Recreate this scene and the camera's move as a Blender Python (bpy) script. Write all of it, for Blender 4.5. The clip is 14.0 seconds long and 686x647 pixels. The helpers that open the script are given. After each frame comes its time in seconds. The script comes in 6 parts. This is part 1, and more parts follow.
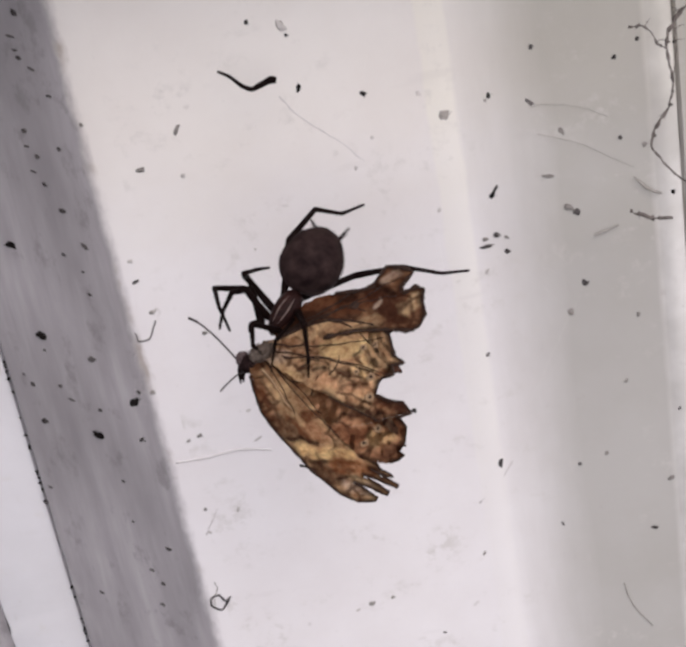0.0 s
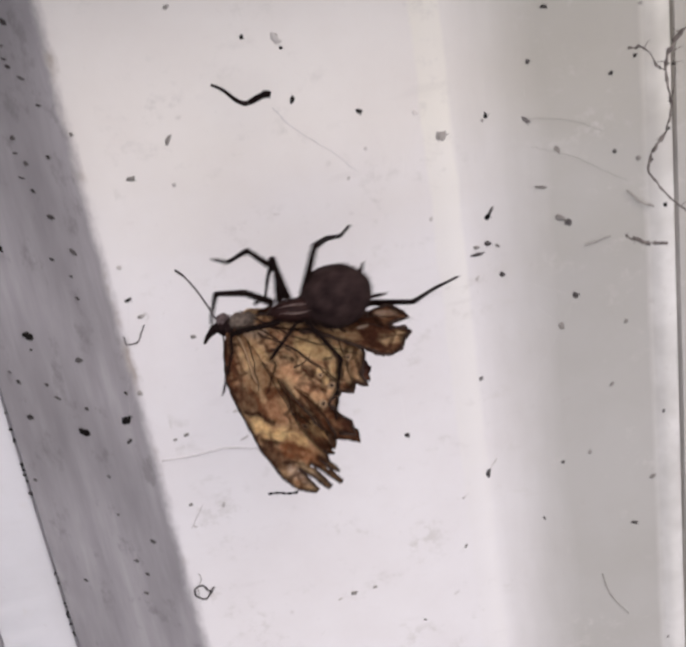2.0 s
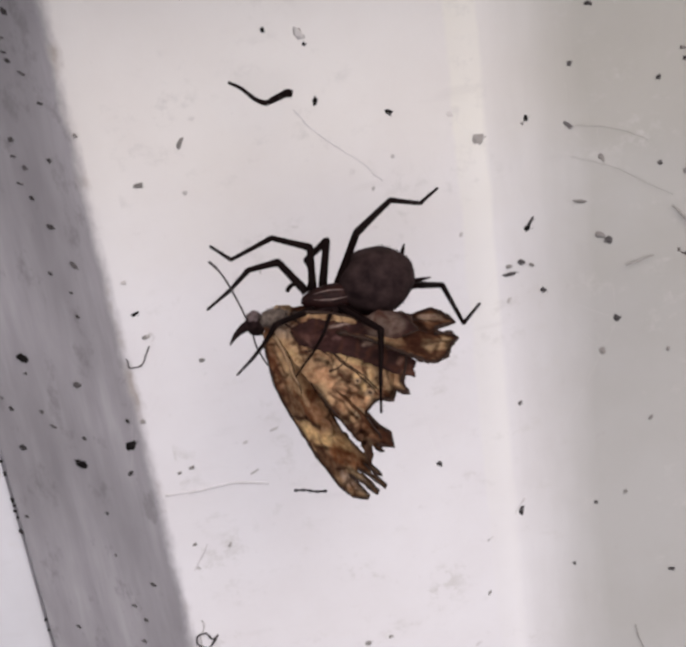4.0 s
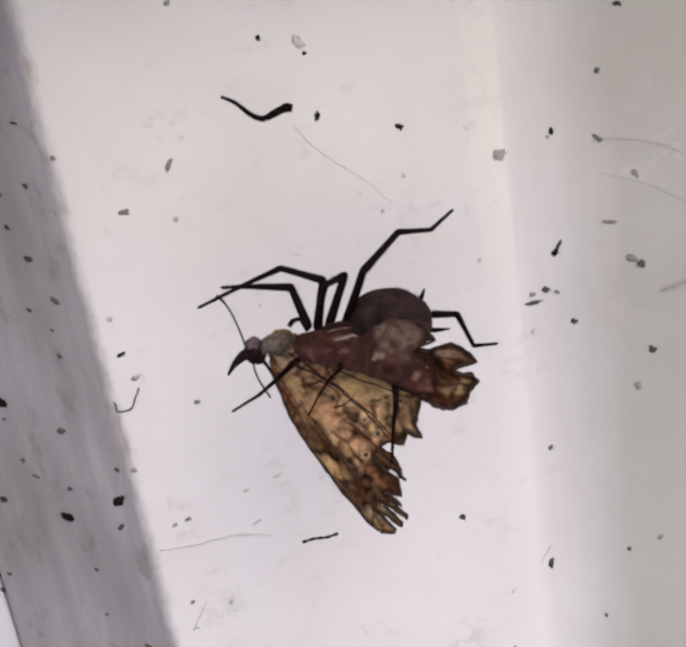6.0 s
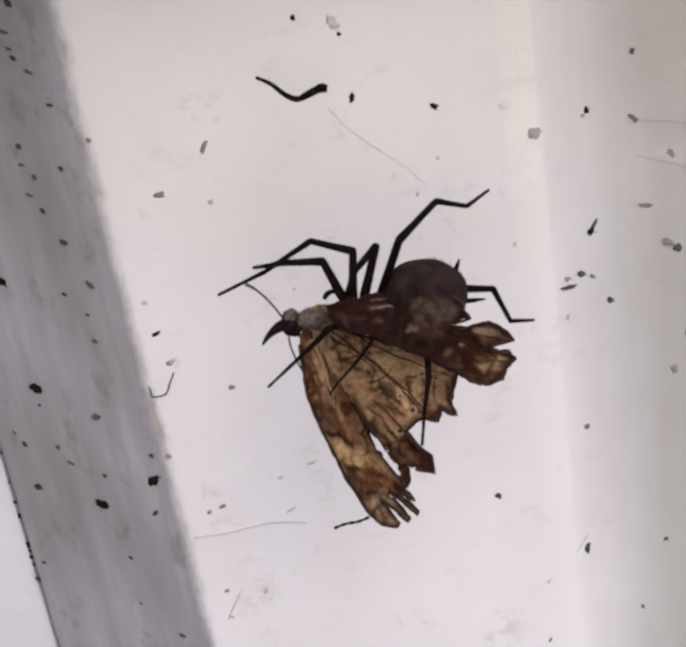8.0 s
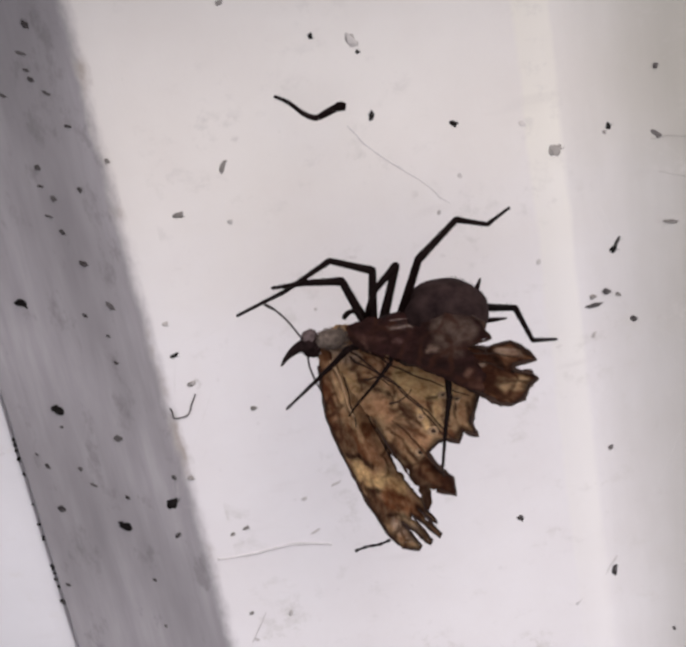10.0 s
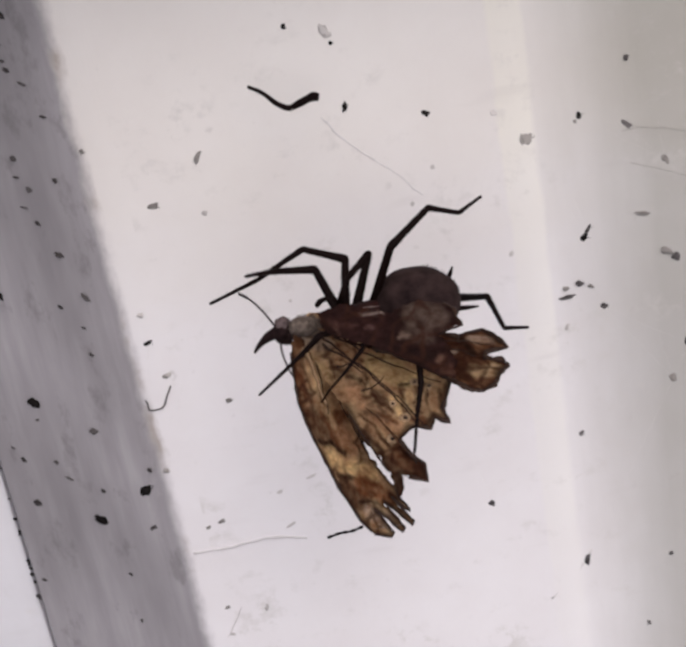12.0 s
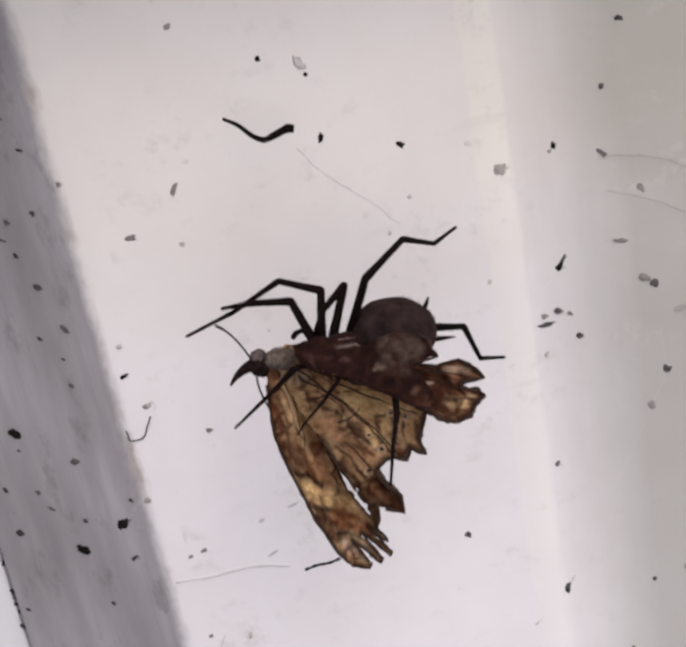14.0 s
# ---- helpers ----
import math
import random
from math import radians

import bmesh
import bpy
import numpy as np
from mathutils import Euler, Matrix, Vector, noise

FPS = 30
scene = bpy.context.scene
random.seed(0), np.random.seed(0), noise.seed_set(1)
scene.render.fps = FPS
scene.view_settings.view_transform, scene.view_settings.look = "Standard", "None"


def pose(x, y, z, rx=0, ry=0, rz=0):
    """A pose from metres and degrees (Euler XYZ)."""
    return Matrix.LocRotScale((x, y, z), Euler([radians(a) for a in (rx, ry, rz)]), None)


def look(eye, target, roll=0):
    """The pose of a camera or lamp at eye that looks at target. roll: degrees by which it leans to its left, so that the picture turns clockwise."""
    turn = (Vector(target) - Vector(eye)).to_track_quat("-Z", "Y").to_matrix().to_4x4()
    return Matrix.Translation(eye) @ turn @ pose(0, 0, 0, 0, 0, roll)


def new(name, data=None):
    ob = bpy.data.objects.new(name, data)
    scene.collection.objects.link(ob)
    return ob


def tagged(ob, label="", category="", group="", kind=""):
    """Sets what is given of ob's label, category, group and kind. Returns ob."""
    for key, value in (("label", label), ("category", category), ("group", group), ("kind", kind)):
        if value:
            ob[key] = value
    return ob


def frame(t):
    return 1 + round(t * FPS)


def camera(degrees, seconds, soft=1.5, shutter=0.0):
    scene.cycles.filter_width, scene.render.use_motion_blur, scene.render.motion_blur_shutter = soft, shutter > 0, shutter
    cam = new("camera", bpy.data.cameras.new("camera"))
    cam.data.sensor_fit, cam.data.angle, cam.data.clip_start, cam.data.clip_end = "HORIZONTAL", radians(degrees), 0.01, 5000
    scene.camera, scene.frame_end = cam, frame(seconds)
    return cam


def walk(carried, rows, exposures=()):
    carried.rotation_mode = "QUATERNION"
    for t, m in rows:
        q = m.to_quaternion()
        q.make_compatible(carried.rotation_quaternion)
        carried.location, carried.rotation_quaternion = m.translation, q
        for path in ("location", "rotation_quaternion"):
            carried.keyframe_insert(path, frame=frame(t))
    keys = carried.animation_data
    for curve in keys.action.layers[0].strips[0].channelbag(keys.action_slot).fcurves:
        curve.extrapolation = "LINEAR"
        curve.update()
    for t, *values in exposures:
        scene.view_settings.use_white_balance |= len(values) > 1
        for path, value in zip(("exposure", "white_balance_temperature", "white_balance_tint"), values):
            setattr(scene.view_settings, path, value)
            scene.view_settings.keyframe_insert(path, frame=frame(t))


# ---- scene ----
from mathutils.geometry import delaunay_2d_cdt

MM = 0.001
cam = camera(24, 14.0, soft=3.2, shutter=0.5)
PATH = [
    (0.0, (0.00000, -0.18953, -0.03404), (0.00000, 0.00000, -0.01195), -10.30),
    (0.5, (0.00158, -0.18876, -0.03438), (0.00117, 0.00000, -0.01456), -10.04),
    (1.0, (0.00109, -0.18961, -0.02898), (0.00176, 0.00000, -0.01356), -10.13),
    (1.5, (-0.00182, -0.18912, -0.02900), (0.00071, 0.00000, -0.01498), -9.95),
    (2.0, (-0.00184, -0.19050, -0.01718), (0.00117, 0.00000, -0.00965), -9.74),
    (2.5, (-0.00477, -0.19196, -0.01465), (-0.00063, 0.00000, -0.00822), -9.50),
    (3.0, (-0.00474, -0.19049, -0.01417), (-0.00090, 0.00000, -0.00841), -9.43),
    (3.2, (-0.00555, -0.18795, -0.01508), (-0.00095, 0.00000, -0.00830), -8.84),
    (5.3, (-0.00762, -0.15781, -0.02588), (-0.00044, 0.00000, -0.00700), -10.24),
    (5.5, (-0.00747, -0.15736, -0.02275), (-0.00138, 0.00000, -0.00538), -10.13),
    (6.0, (-0.00700, -0.15711, -0.01762), (-0.00155, 0.00000, -0.00338), -10.09),
    (6.5, (-0.00728, -0.15603, -0.02114), (-0.00285, 0.00000, -0.00562), -9.96),
    (7.0, (-0.00799, -0.15675, -0.01743), (-0.00381, 0.00000, -0.00367), -10.07),
    (7.5, (-0.00783, -0.15676, -0.01938), (-0.00454, 0.00000, -0.00352), -10.06),
    (8.0, (-0.00800, -0.15633, -0.02189), (-0.00526, 0.00000, -0.00479), -10.03),
    (8.5, (-0.00758, -0.15595, -0.02026), (-0.00624, 0.00000, -0.00352), -10.03),
    (8.7, (-0.00710, -0.15554, -0.02152), (-0.00660, 0.00000, -0.00411), -9.93),
    (10.8, (-0.00558, -0.15467, -0.02169), (-0.00691, 0.00000, -0.00247), -10.28),
    (11.0, (-0.00568, -0.15503, -0.02221), (-0.00609, 0.00000, -0.00307), -10.23),
    (11.5, (-0.00369, -0.15544, -0.02365), (-0.00469, 0.00000, -0.00290), -10.24),
    (12.0, (-0.00480, -0.15514, -0.02548), (-0.00439, 0.00000, -0.00416), -10.31),
    (12.5, (-0.00408, -0.15563, -0.02407), (-0.00209, 0.00000, -0.00390), -10.48),
    (13.0, (-0.00296, -0.15547, -0.02285), (-0.00150, 0.00000, -0.00268), -10.48),
    (13.5, (-0.00204, -0.15528, -0.02583), (-0.00123, 0.00000, -0.00370), -10.48),
    (14.0, (-0.00173, -0.15545, -0.02395), (-0.00153, 0.00000, -0.00154), -10.75),
]
walk(cam, [(t, look(eye, target, roll)) for t, eye, target, roll in PATH], [(0, 0.13, 5870, 12), (14, 0.13, 5870, 12)])

# ---- light: bright overcast daylight from the open side ----
world = bpy.data.worlds.new("sky")
scene.world = world
world.use_nodes = True
sky = world.node_tree.nodes.new("ShaderNodeTexSky")
sky.sky_type = "NISHITA"
sky.sun_disc = False
SUN_TO = Vector((0.28, -0.87, 0.40)).normalized()
sky.sun_elevation = math.asin(SUN_TO.z)
sky.sun_rotation = math.atan2(SUN_TO.x, SUN_TO.y)
sky.air_density = 0.7
sky.dust_density = 7.0
world.node_tree.nodes["Background"].inputs[1].default_value = 0.05
world.node_tree.links.new(sky.outputs[0], world.node_tree.nodes["Background"].inputs[0])
sun = new("sun", bpy.data.lights.new("sun", "SUN"))
sun.data.energy = 3.3
sun.data.angle = radians(178)
sun.data.color = (1.0, 0.92, 0.86)
sun.matrix_world = look(SUN_TO, (0, 0, 0))


# ---- materials ----
def mat(name):
    m = bpy.data.materials.new(name)
    m.use_nodes = True
    return m, m.node_tree, m.node_tree.nodes["Principled BSDF"]


def node(tree, kind, **values):
    n = tree.nodes.new(kind)
    for key, value in values.items():
        n.inputs[key.replace("_", " ")].default_value = value
    return n


def ramp(tree, fac, stops):
    n = tree.nodes.new("ShaderNodeValToRGB")
    while len(n.color_ramp.elements) < len(stops):
        n.color_ramp.elements.new(0.5)
    for el, (at, col) in zip(n.color_ramp.elements, stops):
        el.position, el.color = at, (*col, 1)
    tree.links.new(fac, n.inputs[0])
    return n.outputs[0]


def coords(tree, scale=(1, 1, 1)):
    tc = tree.nodes.new("ShaderNodeTexCoord")
    mp = tree.nodes.new("ShaderNodeMapping")
    mp.inputs["Scale"].default_value = scale
    tree.links.new(tc.outputs["Object"], mp.inputs[0])
    return mp.outputs[0]


def noisy(tree, vec, scale, detail=4.0, rough=0.6):
    n = node(tree, "ShaderNodeTexNoise", Scale=scale, Detail=detail, Roughness=rough)
    tree.links.new(vec, n.inputs["Vector"])
    return n.outputs["Fac"]


def mixed(tree, fac, a, b, mode="MIX"):
    n = tree.nodes.new("ShaderNodeMix")
    n.data_type, n.blend_type = "RGBA", mode
    for value, socket in ((fac, n.inputs[0]), (a, n.inputs[6]), (b, n.inputs[7])):
        if isinstance(value, (int, float, tuple)):
            socket.default_value = (*value, 1) if isinstance(value, tuple) else value
        else:
            tree.links.new(value, socket)
    return n.outputs[2]


def bumped(tree, bsdf, height, strength, distance):
    b = node(tree, "ShaderNodeBump", Strength=strength, Distance=distance)
    tree.links.new(height, b.inputs["Height"])
    tree.links.new(b.outputs[0], bsdf.inputs["Normal"])


def dimmed_top(t, col):
    """Paint with the warmer, dimmer light towards its top put into the colour."""
    sep = t.nodes.new("ShaderNodeSeparateXYZ")
    t.links.new(coords(t), sep.inputs[0])
    high = node(t, "ShaderNodeMath")
    high.operation = "MULTIPLY_ADD"
    t.links.new(noisy(t, coords(t, (1, 1, 1.3)), 55, 4, 0.55), high.inputs[0])
    high.inputs[1].default_value = 0.030
    t.links.new(sep.outputs["Z"], high.inputs[2])
    dimming = node(t, "ShaderNodeMapRange")
    for i, value in ((1, 0.018), (2, 0.050), (3, 0.0), (4, 0.9)):
        dimming.inputs[i].default_value = value
    dimming.interpolation_type = "SMOOTHSTEP"
    t.links.new(high.outputs[0], dimming.inputs[0])
    return mixed(t, dimming.outputs[0], col, mixed(t, 1.0, col, (0.97, 0.955, 0.895), "MULTIPLY"))


def painted(name, clean, film, smudge, far_tone=None):
    """Weathered paint: a clean coat, a cloudy film of dirt, small smudges and scuffs; far_tone: the darker, beiger
    colours beyond the bead.
    """
    m, t, b = mat(name)
    v = coords(t)
    cloud = ramp(t, noisy(t, v, 38, 6, 0.62), ((0.40, (0, 0, 0)), (0.75, (1, 1, 1))))
    col = mixed(t, cloud, clean, film)
    if far_tone:
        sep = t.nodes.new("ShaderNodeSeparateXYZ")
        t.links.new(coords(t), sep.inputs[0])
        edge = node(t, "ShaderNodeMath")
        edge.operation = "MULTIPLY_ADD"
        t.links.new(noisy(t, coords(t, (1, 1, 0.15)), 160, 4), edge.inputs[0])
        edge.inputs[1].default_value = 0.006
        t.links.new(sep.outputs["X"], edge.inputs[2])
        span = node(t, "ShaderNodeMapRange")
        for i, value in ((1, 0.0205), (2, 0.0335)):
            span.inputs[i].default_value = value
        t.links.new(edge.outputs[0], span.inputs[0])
        col = mixed(t, span.outputs[0], col, mixed(t, cloud, *far_tone))
        # bead's brightness painted in: a paler, creamier band between two lines, stronger upwards
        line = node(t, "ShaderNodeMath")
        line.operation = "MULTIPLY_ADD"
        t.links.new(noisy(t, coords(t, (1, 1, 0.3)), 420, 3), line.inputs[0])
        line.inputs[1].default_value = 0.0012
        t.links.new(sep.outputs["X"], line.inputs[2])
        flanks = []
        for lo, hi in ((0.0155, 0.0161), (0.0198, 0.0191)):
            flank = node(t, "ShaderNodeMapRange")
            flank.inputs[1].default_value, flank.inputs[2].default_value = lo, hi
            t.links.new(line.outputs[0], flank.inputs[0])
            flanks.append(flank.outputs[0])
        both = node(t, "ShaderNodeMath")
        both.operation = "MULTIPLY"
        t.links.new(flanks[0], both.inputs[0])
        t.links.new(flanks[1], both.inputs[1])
        bead_band = node(t, "ShaderNodeMath")
        bead_band.operation = "MULTIPLY"
        t.links.new(both.outputs[0], bead_band.inputs[0])
        t.links.new(ramp(t, noisy(t, v, 45, 3), ((0.30, (0.45, 0.45, 0.45)), (0.6, (1, 1, 1)))), bead_band.inputs[1])
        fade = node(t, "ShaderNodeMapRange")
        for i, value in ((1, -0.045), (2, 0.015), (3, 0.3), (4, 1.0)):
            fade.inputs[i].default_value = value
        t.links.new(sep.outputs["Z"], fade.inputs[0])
        brighter = node(t, "ShaderNodeMath")
        brighter.operation = "MULTIPLY"
        t.links.new(bead_band.outputs[0], brighter.inputs[0])
        t.links.new(fade.outputs[0], brighter.inputs[1])
        col = mixed(t, brighter.outputs[0], col, (0.82, 0.795, 0.78))
        # the far arris has its brightness painted in too
        flanks = []
        for lo, hi in ((0.0428, 0.0441), (0.0476, 0.0466)):
            flank = node(t, "ShaderNodeMapRange")
            flank.inputs[1].default_value, flank.inputs[2].default_value = lo, hi
            t.links.new(line.outputs[0], flank.inputs[0])
            flanks.append(flank.outputs[0])
        arris = node(t, "ShaderNodeMath")
        arris.operation = "MULTIPLY"
        t.links.new(flanks[0], arris.inputs[0])
        t.links.new(flanks[1], arris.inputs[1])
        arris_band = node(t, "ShaderNodeMath")
        arris_band.operation = "MULTIPLY"
        t.links.new(arris.outputs[0], arris_band.inputs[0])
        t.links.new(ramp(t, noisy(t, v, 60, 4), ((0.36, (0.35, 0.35, 0.35)), (0.62, (0.95, 0.95, 0.95)))), arris_band.inputs[1])
        col = mixed(t, arris_band.outputs[0], col, (0.78, 0.76, 0.755))
    if far_tone:
        col = dimmed_top(t, col)
    dots = ramp(t, noisy(t, v, 520, 3, 0.5), ((0.66, (0, 0, 0)), (0.76, (1, 1, 1))))
    patches = ramp(t, noisy(t, v, 120, 3), ((0.5, (0, 0, 0)), (0.62, (0.6, 0.6, 0.6))))
    col = mixed(t, mixed(t, 1.0, dots, patches, "MULTIPLY"), col, smudge)
    scuff = ramp(t, noisy(t, coords(t, (0.35, 1, 1.5)), 260, 2, 0.4), ((0.67, (0, 0, 0)), (0.80, (0.12, 0.12, 0.12))))
    col = mixed(t, scuff, col, smudge)
    smear = mixed(t, 1.0, ramp(t, noisy(t, coords(t, (1, 1, 1.6)), 75, 5, 0.7), ((0.52, (0, 0, 0)), (0.66, (1, 1, 1)))),
                  ramp(t, noisy(t, v, 340, 4, 0.7), ((0.50, (0, 0, 0)), (0.60, (0.6, 0.6, 0.6)))), "MULTIPLY")
    col = mixed(t, smear, col, (0.58, 0.555, 0.54))
    t.links.new(col, b.inputs["Base Color"])
    b.inputs["Roughness"].default_value = 0.55
    b.inputs["Specular IOR Level"].default_value = 0.3
    bumped(t, b, noisy(t, v, 900, 3), 0.08, 0.0002)
    return m


CLEAN, FILM = (0.80, 0.775, 0.80), (0.735, 0.70, 0.715)
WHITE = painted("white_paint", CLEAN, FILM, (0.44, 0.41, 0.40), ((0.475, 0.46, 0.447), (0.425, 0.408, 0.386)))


DULL_PAINT = painted("dull_white_paint", (0.66, 0.65, 0.69), (0.58, 0.57, 0.60), (0.40, 0.38, 0.38))
SHADE_BOARD = painted("weathered_timber", (0.34, 0.27, 0.17), (0.27, 0.21, 0.13), (0.16, 0.12, 0.08))


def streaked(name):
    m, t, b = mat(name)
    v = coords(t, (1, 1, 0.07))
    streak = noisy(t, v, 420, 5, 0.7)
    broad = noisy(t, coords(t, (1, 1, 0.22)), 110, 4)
    # the grey holds the turned face's shade besides its own dull, streaky coat
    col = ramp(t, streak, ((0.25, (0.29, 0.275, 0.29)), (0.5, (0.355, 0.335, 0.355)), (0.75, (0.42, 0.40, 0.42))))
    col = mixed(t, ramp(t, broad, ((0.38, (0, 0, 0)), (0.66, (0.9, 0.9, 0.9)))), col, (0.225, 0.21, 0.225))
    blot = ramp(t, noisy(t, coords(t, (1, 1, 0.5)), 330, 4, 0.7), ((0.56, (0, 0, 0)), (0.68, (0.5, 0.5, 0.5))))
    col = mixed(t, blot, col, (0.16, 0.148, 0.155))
    # along the arris the painted shade gives way raggedly to white
    sep = t.nodes.new("ShaderNodeSeparateXYZ")
    t.links.new(coords(t), sep.inputs[0])
    edge = node(t, "ShaderNodeMath")
    edge.operation = "MULTIPLY_ADD"
    ragged = mixed(t, 0.45, broad, noisy(t, coords(t, (1, 1, 0.45)), 520, 5, 0.7))
    t.links.new(ragged, edge.inputs[0])
    edge.inputs[1].default_value = 0.0045
    t.links.new(sep.outputs["X"], edge.inputs[2])
    span = node(t, "ShaderNodeMapRange")
    for i, value in ((1, -0.0262), (2, -0.0241)):
        span.inputs[i].default_value = value
    span.interpolation_type = "SMOOTHSTEP"
    taper = node(t, "ShaderNodeMath")
    taper.operation = "MULTIPLY_ADD"
    t.links.new(sep.outputs["Z"], taper.inputs[0])
    taper.inputs[1].default_value = 0.014
    t.links.new(edge.outputs[0], taper.inputs[2])
    t.links.new(taper.outputs[0], span.inputs[0])
    cloud = ramp(t, noisy(t, coords(t), 38, 6, 0.62), ((0.40, (0, 0, 0)), (0.75, (1, 1, 1))))
    col = mixed(t, span.outputs[0], col, dimmed_top(t, mixed(t, cloud, CLEAN, FILM)))
    stain = mixed(t, 1.0, ramp(t, span.outputs[0], ((0.0, (0, 0, 0)), (0.5, (0.7, 0.7, 0.7)), (0.98, (0.1, 0.1, 0.1)), (1.0, (0, 0, 0)))),
                  ramp(t, noisy(t, coords(t), 85, 5, 0.7), ((0.50, (0, 0, 0)), (0.62, (1, 1, 1)))), "MULTIPLY")
    col = mixed(t, stain, col, (0.34, 0.285, 0.24))
    t.links.new(col, b.inputs["Base Color"])
    b.inputs["Roughness"].default_value = 0.6
    b.inputs["Specular IOR Level"].default_value = 0.3
    bumped(t, b, streak, 0.2, 0.0003)
    return m


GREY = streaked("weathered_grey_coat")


def dirt(name, stops, rough=0.7):
    m, t, b = mat(name)
    info = t.nodes.new("ShaderNodeObjectInfo")
    grain = noisy(t, coords(t), 2600, 3)
    col = mixed(t, ramp(t, grain, ((0.35, (0, 0, 0)), (0.7, (0.6, 0.6, 0.6)))), ramp(t, info.outputs["Random"], stops), stops[-1][1])
    t.links.new(col, b.inputs["Base Color"])
    b.inputs["Specular IOR Level"].default_value = 0.06
    b.inputs["Roughness"].default_value = rough
    bumped(t, b, grain, 0.2, 0.0002)
    return m


SOOT = dirt("dark_debris", ((0.0, (0.002, 0.002, 0.002)), (0.6, (0.005, 0.004, 0.0045)), (1.0, (0.014, 0.012, 0.011))))
GRIME = dirt("grey_grime", ((0.0, (0.012, 0.010, 0.011)), (0.5, (0.045, 0.04, 0.04)), (1.0, (0.12, 0.11, 0.112))), 0.85)
STAIN = dirt("dried_dirt", ((0.0, (0.15, 0.138, 0.132)), (0.5, (0.22, 0.203, 0.195)), (1.0, (0.32, 0.30, 0.288))), 0.85)


DUST = dirt("pale_dust", ((0.0, (0.42, 0.395, 0.39)), (0.5, (0.50, 0.47, 0.465)), (1.0, (0.57, 0.54, 0.53))), 0.9)


def plain(name, col, col2, scale, rough, bump=0.25, spec=0.25):
    m, t, b = mat(name)
    n = noisy(t, coords(t), scale, 4)
    t.links.new(ramp(t, n, ((0.3, col), (0.72, col2))), b.inputs["Base Color"])
    b.inputs["Roughness"].default_value = rough
    b.inputs["Specular IOR Level"].default_value = spec
    bumped(t, b, n, bump, 0.0002)
    return m


ABDOMEN = plain("dusky_abdomen", (0.0085, 0.0045, 0.005), (0.037, 0.023, 0.022), 600, 0.7, 0.5, 0.05)
CARAPACE = plain("red_brown_carapace", (0.007, 0.003, 0.003), (0.026, 0.009, 0.008), 800, 0.5, 0.25, 0.1)
LEG = plain("dark_leg", (0.0035, 0.0018, 0.0018), (0.009, 0.0045, 0.004), 1500, 0.6, 0.25, 0.04)
PALE = plain("pale_line", (0.07, 0.045, 0.04), (0.24, 0.17, 0.15), 2000, 0.5)
FUR = plain("grey_fur", (0.05, 0.036, 0.030), (0.19, 0.15, 0.125), 1800, 0.9)
TUFT = plain("purple_grey_fur", (0.03, 0.021, 0.022), (0.12, 0.088, 0.088), 1800, 0.9)
DARKFUR = plain("dark_brown_fur", (0.006, 0.0035, 0.0038), (0.020, 0.011, 0.011), 1800, 0.9, 0.25, 0.06)
FEELER = plain("grey_feeler", (0.014, 0.011, 0.011), (0.05, 0.04, 0.039), 3000, 0.6)
CREAM = plain("pale_wing_scales", (0.20, 0.125, 0.07), (0.31, 0.21, 0.125), 1500, 0.85)
VEIN = plain("dark_vein", (0.009, 0.004, 0.002), (0.034, 0.013, 0.006), 2500, 0.6)
SILK = plain("dusty_silk", (0.56, 0.53, 0.52), (0.76, 0.73, 0.72), 300, 0.8)
LINT = plain("dusty_lint", (0.55, 0.525, 0.525), (0.65, 0.625, 0.63), 260, 0.85)
OLDSILK = plain("dirty_old_silk", (0.05, 0.042, 0.04), (0.20, 0.175, 0.165), 900, 0.8)
DUSTSILK = plain("dusty_matted_silk", (0.27, 0.255, 0.24), (0.37, 0.35, 0.33), 500, 0.85)


def node_colour(tree, vec, scale):
    n = node(tree, "ShaderNodeTexNoise", Scale=scale, Detail=2.0)
    tree.links.new(vec, n.inputs["Vector"])
    return n.outputs["Color"]


